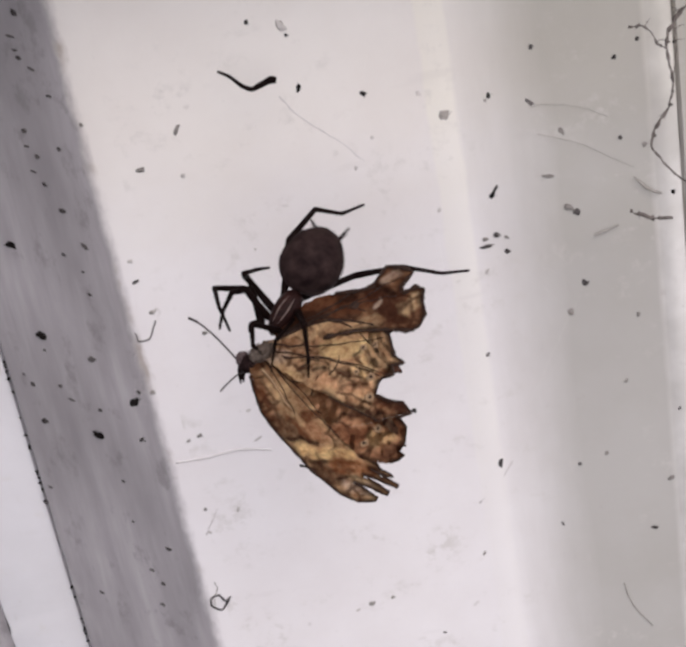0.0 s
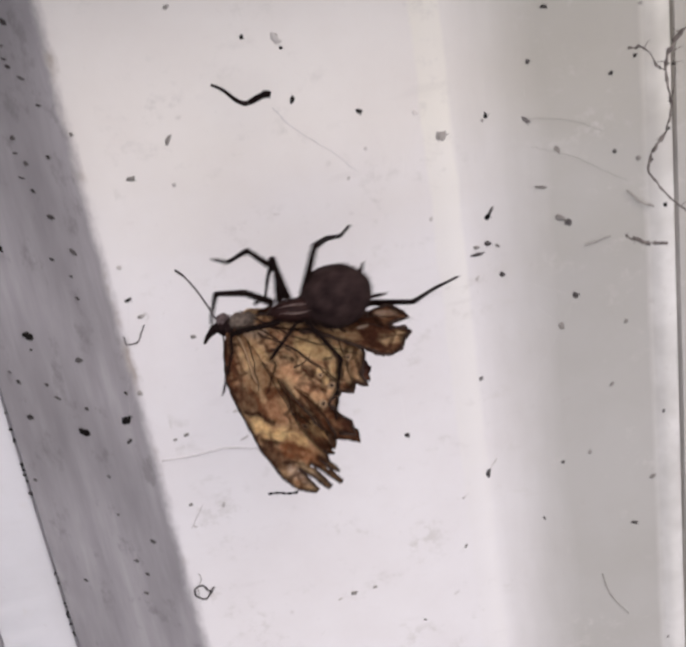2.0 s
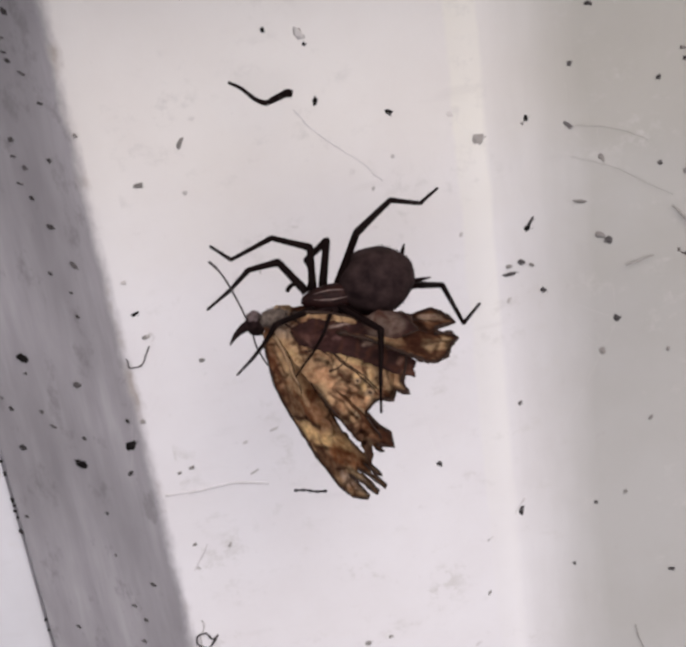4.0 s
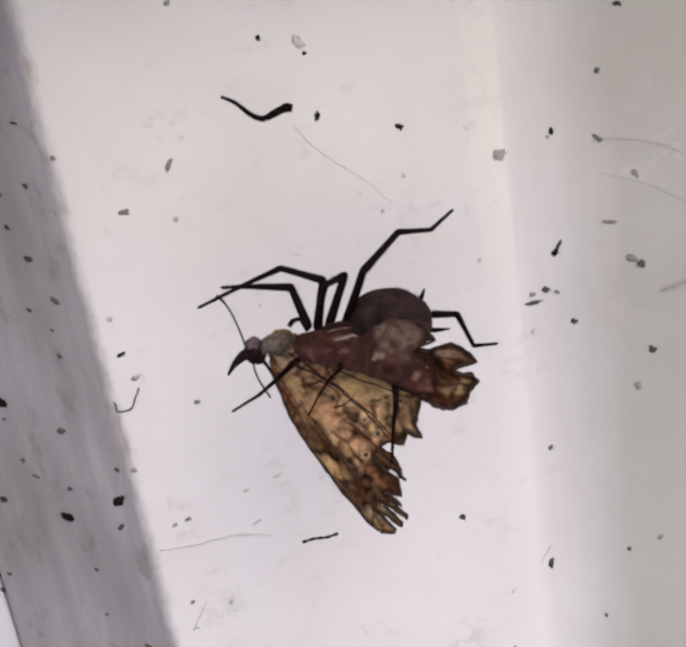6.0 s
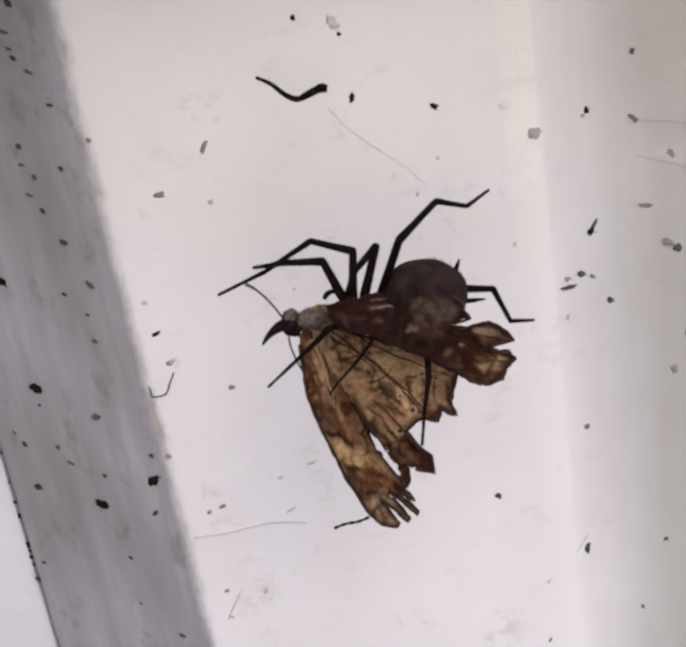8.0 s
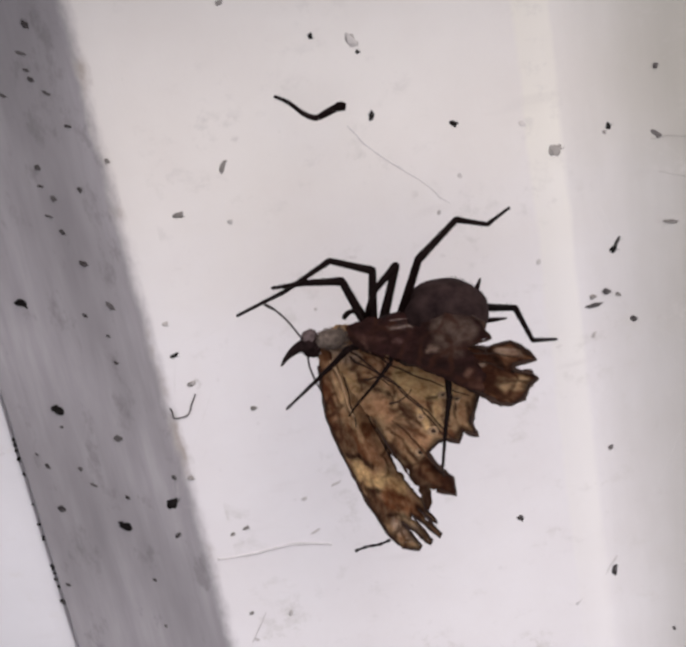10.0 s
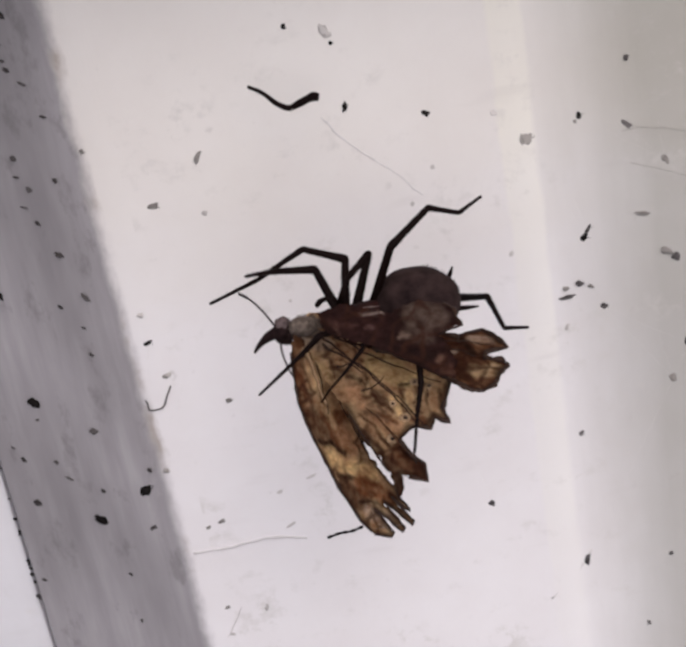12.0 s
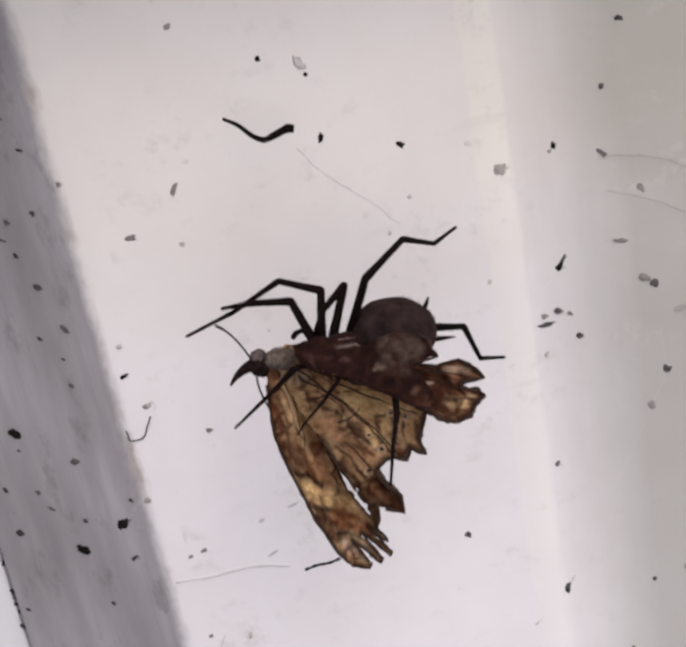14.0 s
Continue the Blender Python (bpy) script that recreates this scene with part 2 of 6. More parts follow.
def scaled_wing(name, thin):
    """Thin scaled membrane: its pattern lies in the mesh's own tint; dusty grain, rubbed flecks, light shining through."""
    m, t, b = mat(name)
    v = coords(t)
    att = t.nodes.new("ShaderNodeAttribute")
    att.attribute_name = "tint"
    col = att.outputs["Color"]
    mottle = ramp(t, noisy(t, coords(t, (1.0, 1.0, 1.5)), 900, 5, 0.7), ((0.36, (0.84, 0.71, 0.60)), (0.52, (1.20, 1.16, 1.05)), (0.68, (1.46, 1.45, 1.32))))
    col = mixed(t, 1.0, col, mottle, "MULTIPLY")
    cloud = ramp(t, noisy(t, v, 330, 4, 0.6), ((0.34, (0.76, 0.70, 0.66)), (0.62, (1.12, 1.12, 1.1))))
    col = mixed(t, 1.0, col, cloud, "MULTIPLY")
    warp = mixed(t, 0.0016, v, node_colour(t, v, 420), "ADD")
    rim = node(t, "ShaderNodeTexVoronoi", Scale=400.0, Randomness=1.0)
    rim.feature = "DISTANCE_TO_EDGE"
    t.links.new(warp, rim.inputs["Vector"])
    thread = mixed(t, 1.0, ramp(t, rim.outputs["Distance"], ((0.03, (1, 1, 1)), (0.12, (0, 0, 0)))),
                   ramp(t, noisy(t, v, 230, 3), ((0.42, (0, 0, 0)), (0.58, (0.75, 0.75, 0.75)))), "MULTIPLY")
    col = mixed(t, thread, col, (0.05, 0.018, 0.010))
    grain = ramp(t, noisy(t, v, 2600, 3), ((0.3, (0.85, 0.85, 0.85)), (0.75, (1.2, 1.2, 1.2))))
    col = mixed(t, 1.0, col, grain, "MULTIPLY")
    t.links.new(col, b.inputs["Base Color"])
    b.inputs["Roughness"].default_value = 0.75
    b.inputs["Specular IOR Level"].default_value = 0.12
    bumped(t, b, noisy(t, v, 1400, 3), 0.35, 0.0002)
    tr = t.nodes.new("ShaderNodeBsdfTranslucent")
    t.links.new(col, tr.inputs["Color"])
    mx = t.nodes.new("ShaderNodeMixShader")
    mx.inputs[0].default_value = thin
    t.links.new(b.outputs[0], mx.inputs[1])
    t.links.new(tr.outputs[0], mx.inputs[2])
    t.links.new(mx.outputs[0], t.nodes["Material Output"].inputs["Surface"])
    return m


WINGSKIN = scaled_wing("wing_scales", 0.42)
CRUMPLED = scaled_wing("crumpled_dark_scales", 0.15)


# ---- mesh helpers ----
def link(name, bm, material, parent=None, label="", smooth=True):
    me = bpy.data.meshes.new(name)
    bm.normal_update()
    bm.to_mesh(me)
    bm.free()
    if smooth:
        me.shade_smooth()
    me.materials.append(material)
    ob = new(name, me)
    if parent:
        ob.parent = parent
    return tagged(ob, label)


def part(name, bm, material, parent, label="", smooth=True):
    return link(name, bm, material, parent, label, smooth)


def tube(bm, pts, radii, sides=8):
    """A closed round tube through the points (mm), with a radius (mm) at each."""
    pts = [Vector(p) * MM for p in pts]
    rings, side = [], None
    for i, p in enumerate(pts):
        d = (pts[min(i + 1, len(pts) - 1)] - pts[max(i - 1, 0)]).normalized()
        side = (side or Vector((0.31, 0.9, 0.29))).copy()
        side = (side - d * side.dot(d)).normalized()
        up = d.cross(side)
        r = radii[i] * MM
        rings.append([bm.verts.new(p + r * (math.cos(a) * side + math.sin(a) * up)) for a in (2 * math.pi * k / sides for k in range(sides))])
    for a, b in zip(rings, rings[1:]):
        for k in range(sides):
            bm.faces.new((a[k], a[(k + 1) % sides], b[(k + 1) % sides], b[k]))
    bm.faces.new(rings[0][::-1])
    bm.faces.new(rings[-1])
    return bm


def smoothed(pts, per=5):
    """A Catmull-Rom curve through the points."""
    p = [Vector(q) for q in pts]
    p = [2 * p[0] - p[1], *p, 2 * p[-1] - p[-2]]
    res = []
    for a, b, c, d in zip(p, p[1:], p[2:], p[3:]):
        for k in range(per):
            s = k / per
            res.append(0.5 * (2 * b + (c - a) * s + (2 * a - 5 * b + 4 * c - d) * s * s + (3 * b - a - 3 * c + d) * s ** 3))
    return [*res, p[-2]]


def ball(centre, radii, sub=3, rough=0.0, seed=0.0, freq=1.2, shape=None):
    """An ellipsoid (mm) with an uneven skin; shape may move its unit points first."""
    bm = bmesh.new()
    bmesh.ops.create_icosphere(bm, subdivisions=sub, radius=1)
    for v in bm.verts:
        q = shape(v.co.copy()) if shape else v.co.copy()
        k = 1 + rough * noise.noise(v.co * freq + Vector((seed, seed * 1.7, seed * 0.6)))
        v.co = Vector([c + r * x * k for c, r, x in zip(centre, radii, q)]) * MM
    return bm


# ---- the panel behind: a moulded white board with a chamfered edge, leaning over ----
LEAN = Matrix.Translation((0, 0.02542, -0.00899)) @ Matrix.Rotation(radians(35.196), 4, "X")
TOP, FOOT = 160, -260


def moulding(name, profile, material, label, back, jag=0.0):
    """A board of one profile (across, depth), drawn out along its length and closed at the back."""
    bm = bmesh.new()
    prof = [*profile, (profile[-1][0], back), (profile[0][0], back)]
    n = len(prof)
    rows = []
    steps = 210
    for j in range(steps + 1):
        z = FOOT + (TOP - FOOT) * j / steps
        row = []
        for i, (x, y) in enumerate(prof):
            dx = jag * (noise.noise(Vector((z * 0.21, i * 0.01, 3.3))) + 0.5 * noise.noise(Vector((z * 0.9, i * 0.01, 7.1)))) if i in (0, n - 1) else 0
            row.append(bm.verts.new(Vector((x + dx, y, z)) * MM))
        rows.append(row)
    for a, b in zip(rows, rows[1:]):
        for i in range(n):
            k = (i + 1) % n
            bm.faces.new((a[i], a[k], b[k], b[i]))
    bm.faces.new(rows[0][::-1])
    bm.faces.new(rows[-1])
    ob = link(name, bm, material, None, label)
    ob.data.set_sharp_from_angle(angle=radians(35))
    ob.matrix_world = LEAN
    return tagged(ob, category="wall", kind="structure")


def arc(x0, y0, x1, y1, bow, n=8):
    return [(x0 + (x1 - x0) * k / n, y0 + (y1 - y0) * k / n - bow * math.sin(math.pi * k / n)) for k in range(n + 1)]


STRIP = 0.36
BEND = [(-24.2, 0.0), (20.0, 0.08), (24.0, 0.05), (29.0, -0.45), (34.0, -1.15), (39.2, -1.95), (42.9, -2.15), (44.6, -2.8), (46.2, -2.4), (60.0, -2.6)]


def panel_y(x):
    if x < -26:
        return (-27.5 - x) * STRIP if x < -28 else 0.1
    for (x0, y0), (x1, y1) in zip(BEND, BEND[1:]):
        if x <= x1:
            return y0 + (y1 - y0) * max(0.0, (x - x0) / (x1 - x0))
    return BEND[-1][1]


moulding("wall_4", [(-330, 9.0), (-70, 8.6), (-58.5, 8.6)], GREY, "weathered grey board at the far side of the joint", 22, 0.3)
moulding("wall_3", [(-58.5 + 0.2, 8.2), (-58, 8.0), (-48.0, 7.9), (-47.45, 8.1), (-47.2, 8.6)], DULL_PAINT, "white painted board beyond a dirty joint", 22, 0.5)
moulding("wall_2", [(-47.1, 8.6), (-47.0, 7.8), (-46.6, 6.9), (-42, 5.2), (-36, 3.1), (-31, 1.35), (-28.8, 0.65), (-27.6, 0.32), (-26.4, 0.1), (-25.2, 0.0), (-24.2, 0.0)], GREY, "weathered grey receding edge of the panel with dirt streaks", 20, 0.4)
front = [(-24.2, 0.0), (-10, 0.0), (6, 0.0), (14.6, 0.0)]
front += arc(15.0, 0.0, 19.4, 0.05, 0.17, 10)[1:]
front += [(20.4, 0.12), (24.0, 0.05), (29.0, -0.45), (34.0, -1.15), (39.2, -1.95)]
front += [(42.9, -2.15)] + arc(43.1, -2.2, 46.2, -2.4, 0.5) + [(46.4, -1.2), (46.6, -1.2), (46.9, -2.3), (60, -2.6), (330, -2.6)]
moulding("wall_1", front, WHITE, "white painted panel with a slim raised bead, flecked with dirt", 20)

# unseen board, added to dim and warm the top of the panel
bm = bmesh.new()
bmesh.ops.create_cube(bm, size=1)
for v in bm.verts:
    v.co = Vector((v.co.x * 0.66, -0.010 + v.co.y * 0.044, 0.0425 + v.co.z * 0.012))
bmesh.ops.bevel(bm, geom=bm.edges[:], offset=0.001, segments=2, affect="EDGES")
tagged(link("ceiling", bm, SHADE_BOARD, None, "", False), "weathered brown timber overhang above the panel", "ceiling", kind="structure")

# ---- the butterfly ----


def membrane(outline, depth, camber, seed):
    """A thin wing inside the outline (mm), a little wavy, with real thickness."""
    pts = [Vector((x, z)) for x, z in outline]
    dense = []
    for a, b in zip(pts, pts[1:] + pts[:1]):
        cut = max(1, int((b - a).length / 0.22))
        for k in range(cut):
            p = a + (b - a) * k / cut
            j = 0.30 if k else 0.0
            dense.append(p + Vector((j * noise.noise(Vector((p.x * 2.3, p.y * 2.3, seed))), j * noise.noise(Vector((p.x * 2.3, p.y * 2.3, seed + 9))))))
    n = len(dense)
    lo = Vector((min(p.x for p in dense), min(p.y for p in dense)))
    hi = Vector((max(p.x for p in dense), max(p.y for p in dense)))
    inner = [Vector((lo.x + 0.2 * i, lo.y + 0.2 * j)) for i in range(int((hi.x - lo.x) / 0.2) + 1) for j in range(int((hi.y - lo.y) / 0.2) + 1)]
    got = delaunay_2d_cdt(dense + inner, [(i, (i + 1) % n) for i in range(n)], [], 1, 1e-4)
    bm = bmesh.new()
    place = []
    for p in got[0]:
        y = depth + camber * (0.5 - (p.length / 20) ** 2) + 0.35 * noise.noise(Vector((p.x * 0.22, p.y * 0.22, seed))) + 0.10 * noise.noise(Vector((p.x, p.y, seed)))
        place.append(bm.verts.new(Vector((p.x, y, p.y)) * MM))
    for f in got[2]:
        bm.faces.new([place[i] for i in f])
    bmesh.ops.solidify(bm, geom=bm.faces[:], thickness=0.05 * MM)
    bmesh.ops.recalc_face_normals(bm, faces=bm.faces[:])
    return bm


def surface_y(x, z, depth, camber, seed):
    p = Vector((x, z))
    return depth + camber * (0.5 - (p.length / 20) ** 2) + 0.35 * noise.noise(Vector((x * 0.22, z * 0.22, seed))) + 0.10 * noise.noise(Vector((x, z, seed)))


def inside(x, z, outline):
    """Whether a point lies within the outline."""
    odd = False
    for (x0, z0), (x1, z1) in zip(outline, outline[1:] + outline[:1]):
        if (z0 > z) != (z1 > z) and x < x0 + (x1 - x0) * (z - z0) / (z1 - z0):
            odd = not odd
    return odd


def veins(wing, spec, depth, camber, seed, outline, material=VEIN, width=0.12, label=""):
    for x0, z0, x1, z1, bow in spec:
        d = Vector((x1 - x0, z1 - z0))
        side = Vector((-d.y, d.x)) * bow
        pts = []
        for k in range(21):
            s = k / 20
            q = Vector((x0, z0)) + d * s + side * math.sin(math.pi * s)
            q += Vector((0.3 * noise.noise(Vector((q.x * 0.6, q.y * 0.6, seed + x1))), 0.3 * noise.noise(Vector((q.y, q.x, seed + z1)))))
            if not inside(q.x, q.y, outline):
                if len(pts) > 3:
                    break
                pts = []
                continue
            pts.append((q.x, surface_y(q.x, q.y, depth, camber, seed) - 0.04, q.y))
        if len(pts) > 3:
            part("vein", tube(bmesh.new(), pts, [width * (1 - 0.5 * k / len(pts)) * (0.8 + 0.5 * abs(noise.noise(Vector(p) * 0.9))) for k, p in enumerate(pts)], 5), material, wing, label)


def margin(wing, outline, first, last, depth, camber, seed, thick=1.0):
    """The dark, uneven fringe along a torn edge."""
    pts = []
    for (x0, z0), (x1, z1) in zip(outline[first:last], outline[first + 1:last + 1]):
        for k in range(4):
            x, z = x0 + (x1 - x0) * k / 4, z0 + (z1 - z0) * k / 4
            pts.append((x, surface_y(x, z, depth, camber, seed) - 0.03, z))
    radii = [thick * 0.08 + thick * 0.24 * abs(noise.noise(Vector(p) * 1.1)) for p in pts]
    part("fringe", tube(bmesh.new(), pts, radii, 5), VEIN, wing, "dark frayed wing edge")


TAN, OLIVE, PINK = (0.47, 0.362, 0.240), (0.43, 0.34, 0.20), (0.41, 0.26, 0.17)
BROWN, DARK, INK = (0.15, 0.062, 0.032), (0.055, 0.020, 0.012), (0.014, 0.006, 0.005)
STRAW, RUST, ASH = (0.60, 0.47, 0.28), (0.20, 0.078, 0.034), (0.46, 0.38, 0.33)


def mixture(a, b, s):
    return [p + (q - p) * s for p, q in zip(a, b)]


def coloured(ob, ground, marks, seed, rim=None):
    """The pattern of a wing: two ground colours in clouds, then strokes (x0, z0, x1, z1, half width, colour, strength) with feathered, wavering edges;
    rim: how wide and how strongly the scales darken towards the outline."""
    me = ob.data
    shades = []
    for v in me.vertices:
        x, z = v.co.x / MM, v.co.z / MM
        q = Vector((x, z, seed))
        wx = x + 0.55 * noise.noise(q * 0.55) + 0.22 * noise.noise(q * 1.7)
        wz = z + 0.55 * noise.noise(q * 0.55 + Vector((31, 7, 0))) + 0.22 * noise.noise(q * 1.7 + Vector((9, 43, 0)))
        s = 0.5 + 0.75 * noise.noise(q * 0.42 + Vector((3, 3, 3))) + 0.45 * noise.noise(q * 1.5)
        col = mixture(*ground, min(1.0, max(0.0, s)))
        for x0, z0, x1, z1, half, tone, strength in marks:
            dx, dz = x1 - x0, z1 - z0
            k = min(1.0, max(0.0, ((wx - x0) * dx + (wz - z0) * dz) / (dx * dx + dz * dz)))
            gap = math.hypot(wx - x0 - k * dx, wz - z0 - k * dz)
            soft = min(0.25, 0.5 * half)
            w = min(1.0, max(0.0, (half + soft - gap) / (2 * soft)))
            if w:
                col = mixture(col, tone, w * strength * (0.88 + 0.3 * noise.noise(q * 2.3)))
        if rim:
            outline, width, strength = rim
            near = min(math.hypot(x - a[0] - k * (c[0] - a[0]), z - a[1] - k * (c[1] - a[1]))
                       for a, c in zip(outline, outline[1:])
                       for k in [min(1.0, max(0.0, ((x - a[0]) * (c[0] - a[0]) + (z - a[1]) * (c[1] - a[1])) / ((c[0] - a[0]) ** 2 + (c[1] - a[1]) ** 2)))])
            wide = width * (1 + 0.9 * noise.noise(q * 0.9))
            if near < wide:
                col = mixture(col, INK, strength * min(1.0, 1.7 * (1 - near / wide)))
        shades.extend((*(max(0.0, c) for c in col), 1.0))
    me.color_attributes.new("tint", "FLOAT_COLOR", "POINT").data.foreach_set("color", shades)


FORE_MARKS = [
    (-0.4, -0.6, 1.2, -0.2, 1.3, DARK, 0.8), (-1.6, -1.0, -2.6, -4.6, 1.0, BROWN, 0.8), (-2.8, -4.6, -2.8, -8.0, 0.7, BROWN, 0.9),
    (-1.2, -3.0, -1.3, -6.2, 0.28, DARK, 0.7), (-1.9, -7.3, -1.5, -7.2, 0.5, PINK, 0.8), (-2.4, -8.8, -0.5, -10.9, 1.25, DARK, 0.85),
    (-0.6, -8.4, 0.8, -11.6, 0.55, BROWN, 0.9), (-2.0, -11.0, 1.6, -12.2, 0.26, INK, 0.9), (1.8, -8.9, 4.2, -9.0, 0.75, BROWN, 0.95)]
FORE_MARKS += [
    (1.7, -10.4, 3.6, -12.2, 0.7, PINK, 0.8), (4.1, -9.8, 5.4, -11.9, 0.3, DARK, 0.9), (-1.2, -12.7, 4.6, -14.9, 0.95, STRAW, 0.85), (0.4, -13.7, 2.6, -14.2, 0.3, OLIVE, 0.8),
    (-0.9, -14.3, 4.9, -16.2, 0.24, INK, 0.85), (-0.4, -15.5, 2.4, -17.6, 1.1, DARK, 0.85), (2.6, -15.9, 6.2, -17.4, 0.95, RUST, 0.85), (1.6, -17.5, 6.2, -18.2, 0.28, INK, 0.8)]
FORE_MARKS += [
    (2.6, -18.7, 5.2, -19.7, 0.62, ASH, 0.85), (6.0, -18.4, 8.6, -20.0, 0.5, RUST, 0.5), (8.2, -13.4, 12.6, -14.8, 1.6, BROWN, 0.9), (5.2, -6.4, 7.0, -8.4, 0.4, BROWN, 0.7),
    (6.4, -9.0, 9.4, -9.6, 0.4, BROWN, 0.7), (9.0, -11.4, 11.6, -9.6, 0.5, PINK, 0.8), (4.6, -3.4, 8.4, -4.6, 0.8, OLIVE, 0.7)]
HIND_MARKS = [
    (2.4, -0.5, 4.4, -1.0, 0.7, BROWN, 0.7), (0.3, -0.6, 2.0, -1.6, 1.0, (0.33, 0.27, 0.24), 0.75), (2.3, -2.0, 2.7, -5.0, 0.2, DARK, 0.85), (0.9, -2.6, 2.2, -5.0, 0.3, OLIVE, 0.7), (4.4, -2.6, 6.2, -3.2, 0.6, PINK, 0.8),
    (6.5, -3.4, 5.2, -6.8, 0.16, INK, 0.9), (6.8, -4.4, 10.0, -6.4, 1.1, OLIVE, 0.9), (4.6, -7.3, 6.4, -7.5, 0.30, DARK, 0.95), (6.3, -7.2, 7.6, -9.3, 0.2, DARK, 0.9)]
HIND_MARKS += [
    (3.2, -0.6, 3.5, -3.6, 0.13, DARK, 0.8), (5.0, -0.6, 5.4, -3.8, 0.13, DARK, 0.8), (7.6, -1.4, 7.4, -4.0, 0.12, DARK, 0.7), (3.0, -3.4, 7.6, -4.2, 0.10, DARK, 0.7),
    (3.0, -4.4, 4.2, -4.8, 0.25, DARK, 0.8), (4.2, -5.4, 5.0, -5.7, 0.28, INK, 0.8), (4.0, -6.2, 4.8, -8.2, 0.5, PINK, 0.8), (5.4, -8.6, 8.0, -11.2, 0.9, PINK, 0.8), (4.4, -9.0, 7.4, -12.8, 0.18, DARK, 0.9),
    (6.6, -9.4, 8.4, -10.6, 0.2, BROWN, 0.9), (8.0, -8.0, 8.6, -9.2, 0.55, STRAW, 0.75), (9.4, -8.0, 9.6, -9.2, 0.4, STRAW, 0.7), (9.0, -6.8, 9.7, -6.9, 0.2, INK, 0.9)]
HIND_MARKS += [
    (8.8, -7.2, 9.0, -9.8, 0.13, DARK, 0.9), (10.3, -7.0, 10.2, -9.6, 0.14, DARK, 0.8), (9.2, -9.6, 10.4, -10.6, 0.4, BROWN, 0.9), (11.4, -7.8, 11.3, -9.0, 0.12, INK, 0.8), (12.3, -7.8, 12.2, -8.8, 0.12, INK, 0.8),
    (8.4, -13.0, 9.6, -15.4, 1.3, BROWN, 0.92), (8.2, -12.4, 9.8, -15.6, 0.6, DARK, 0.7), (12.0, -10.2, 10.4, -10.8, 0.3, DARK, 0.8), (5.2, -11.6, 7.8, -14.4, 0.3, DARK, 0.85), (6.0, -13.4, 7.3, -14.7, 0.35, DARK, 0.9), (7.1, -15.2, 7.4, -17.2, 0.6, DARK, 0.9)]
INNER_MARKS = [
    (13.2, -2.6, 15.2, -3.2, 1.3, DARK, 0.8), (13.6, -5.0, 15.6, -6.0, 1.4, DARK, 0.75), (1.8, 0.4, 10.8, -1.9, 2.4, (0.034, 0.0135, 0.010), 0.88), (8.0, 1.6, 10.4, 0.0, 1.3, BROWN, 0.8), (10.0, -2.2, 13.6, -3.6, 0.8, BROWN, 0.7), (14.4, -3.6, 14.6, -7.6, 1.1, DARK, 0.9), (14.4, -1.6, 17.2, -2.2, 0.55, BROWN, 0.8),
    (16.4, -2.6, 18.6, -3.2, 0.6, ASH, 0.7), (15.8, -7.2, 17.6, -7.4, 0.85, TAN, 0.85), (13.4, -4.8, 14.6, -4.3, 0.25, ASH, 0.8), (16.2, -5.2, 15.2, -2.2, 0.35, INK, 0.8)]
INNER_MARKS += [
    (9.0, -4.6, 12.4, -6.2, 0.9, TAN, 0.6), (10.0, -7.2, 13.0, -8.6, 0.7, PINK, 0.75), (12.6, -9.4, 15.2, -9.6, 0.5, DARK, 0.8), (12.2, -6.9, 14.2, -7.4, 0.2, DARK, 0.9)]
SHRED_MARKS = [
    (1.0, -7.0, 4.6, -10.4, 1.2, PINK, 0.7), (2.2, -12.6, 5.0, -14.6, 1.2, BROWN, 0.9), (5.6, -15.6, 7.6, -16.6, 0.8, STRAW, 0.7), (7.6, -13.6, 9.2, -16.4, 1.0, BROWN, 0.9), (5.8, -18.0, 7.4, -18.4, 0.5, DARK, 0.8), (4.6, -11.2, 7.6, -13.0, 0.2, DARK, 0.8)]
SCRAP_MARKS = [
    (10.9, -0.2, 13.2, -0.6, 0.8, (0.070, 0.049, 0.045), 0.8),
    (6.0, 0.05, 7.7, -0.1, 0.13, (0.30, 0.24, 0.23), 0.85), (3.0, -0.4, 5.2, -0.9, 0.25, (0.09, 0.045, 0.04), 0.6),
    (13.0, -6.4, 13.9, -6.6, 0.4, (0.12, 0.06, 0.045), 0.7), (11.4, -4.9, 12.0, -5.0, 0.32, INK, 0.9), (12.4, -5.4, 12.9, -5.6, 0.22, (0.16, 0.09, 0.07), 0.8),
    (10.6, -1.2, 13.4, -1.7, 1.0, (0.098, 0.070, 0.063), 0.85), (10.2, -2.4, 12.0, -3.2, 0.7, (0.09, 0.064, 0.057), 0.8), (9.3, -2.6, 9.8, -2.7, 0.26, (0.26, 0.19, 0.165), 0.7),
    (6.4, -1.4, 7.0, -1.5, 0.24, (0.10, 0.055, 0.055), 0.7), (3.6, -0.6, 4.0, -1.6, 0.2, (0.10, 0.055, 0.05), 0.7), (11.2, -1.9, 11.6, -1.9, 0.3, (0.03, 0.018, 0.016), 0.9)]

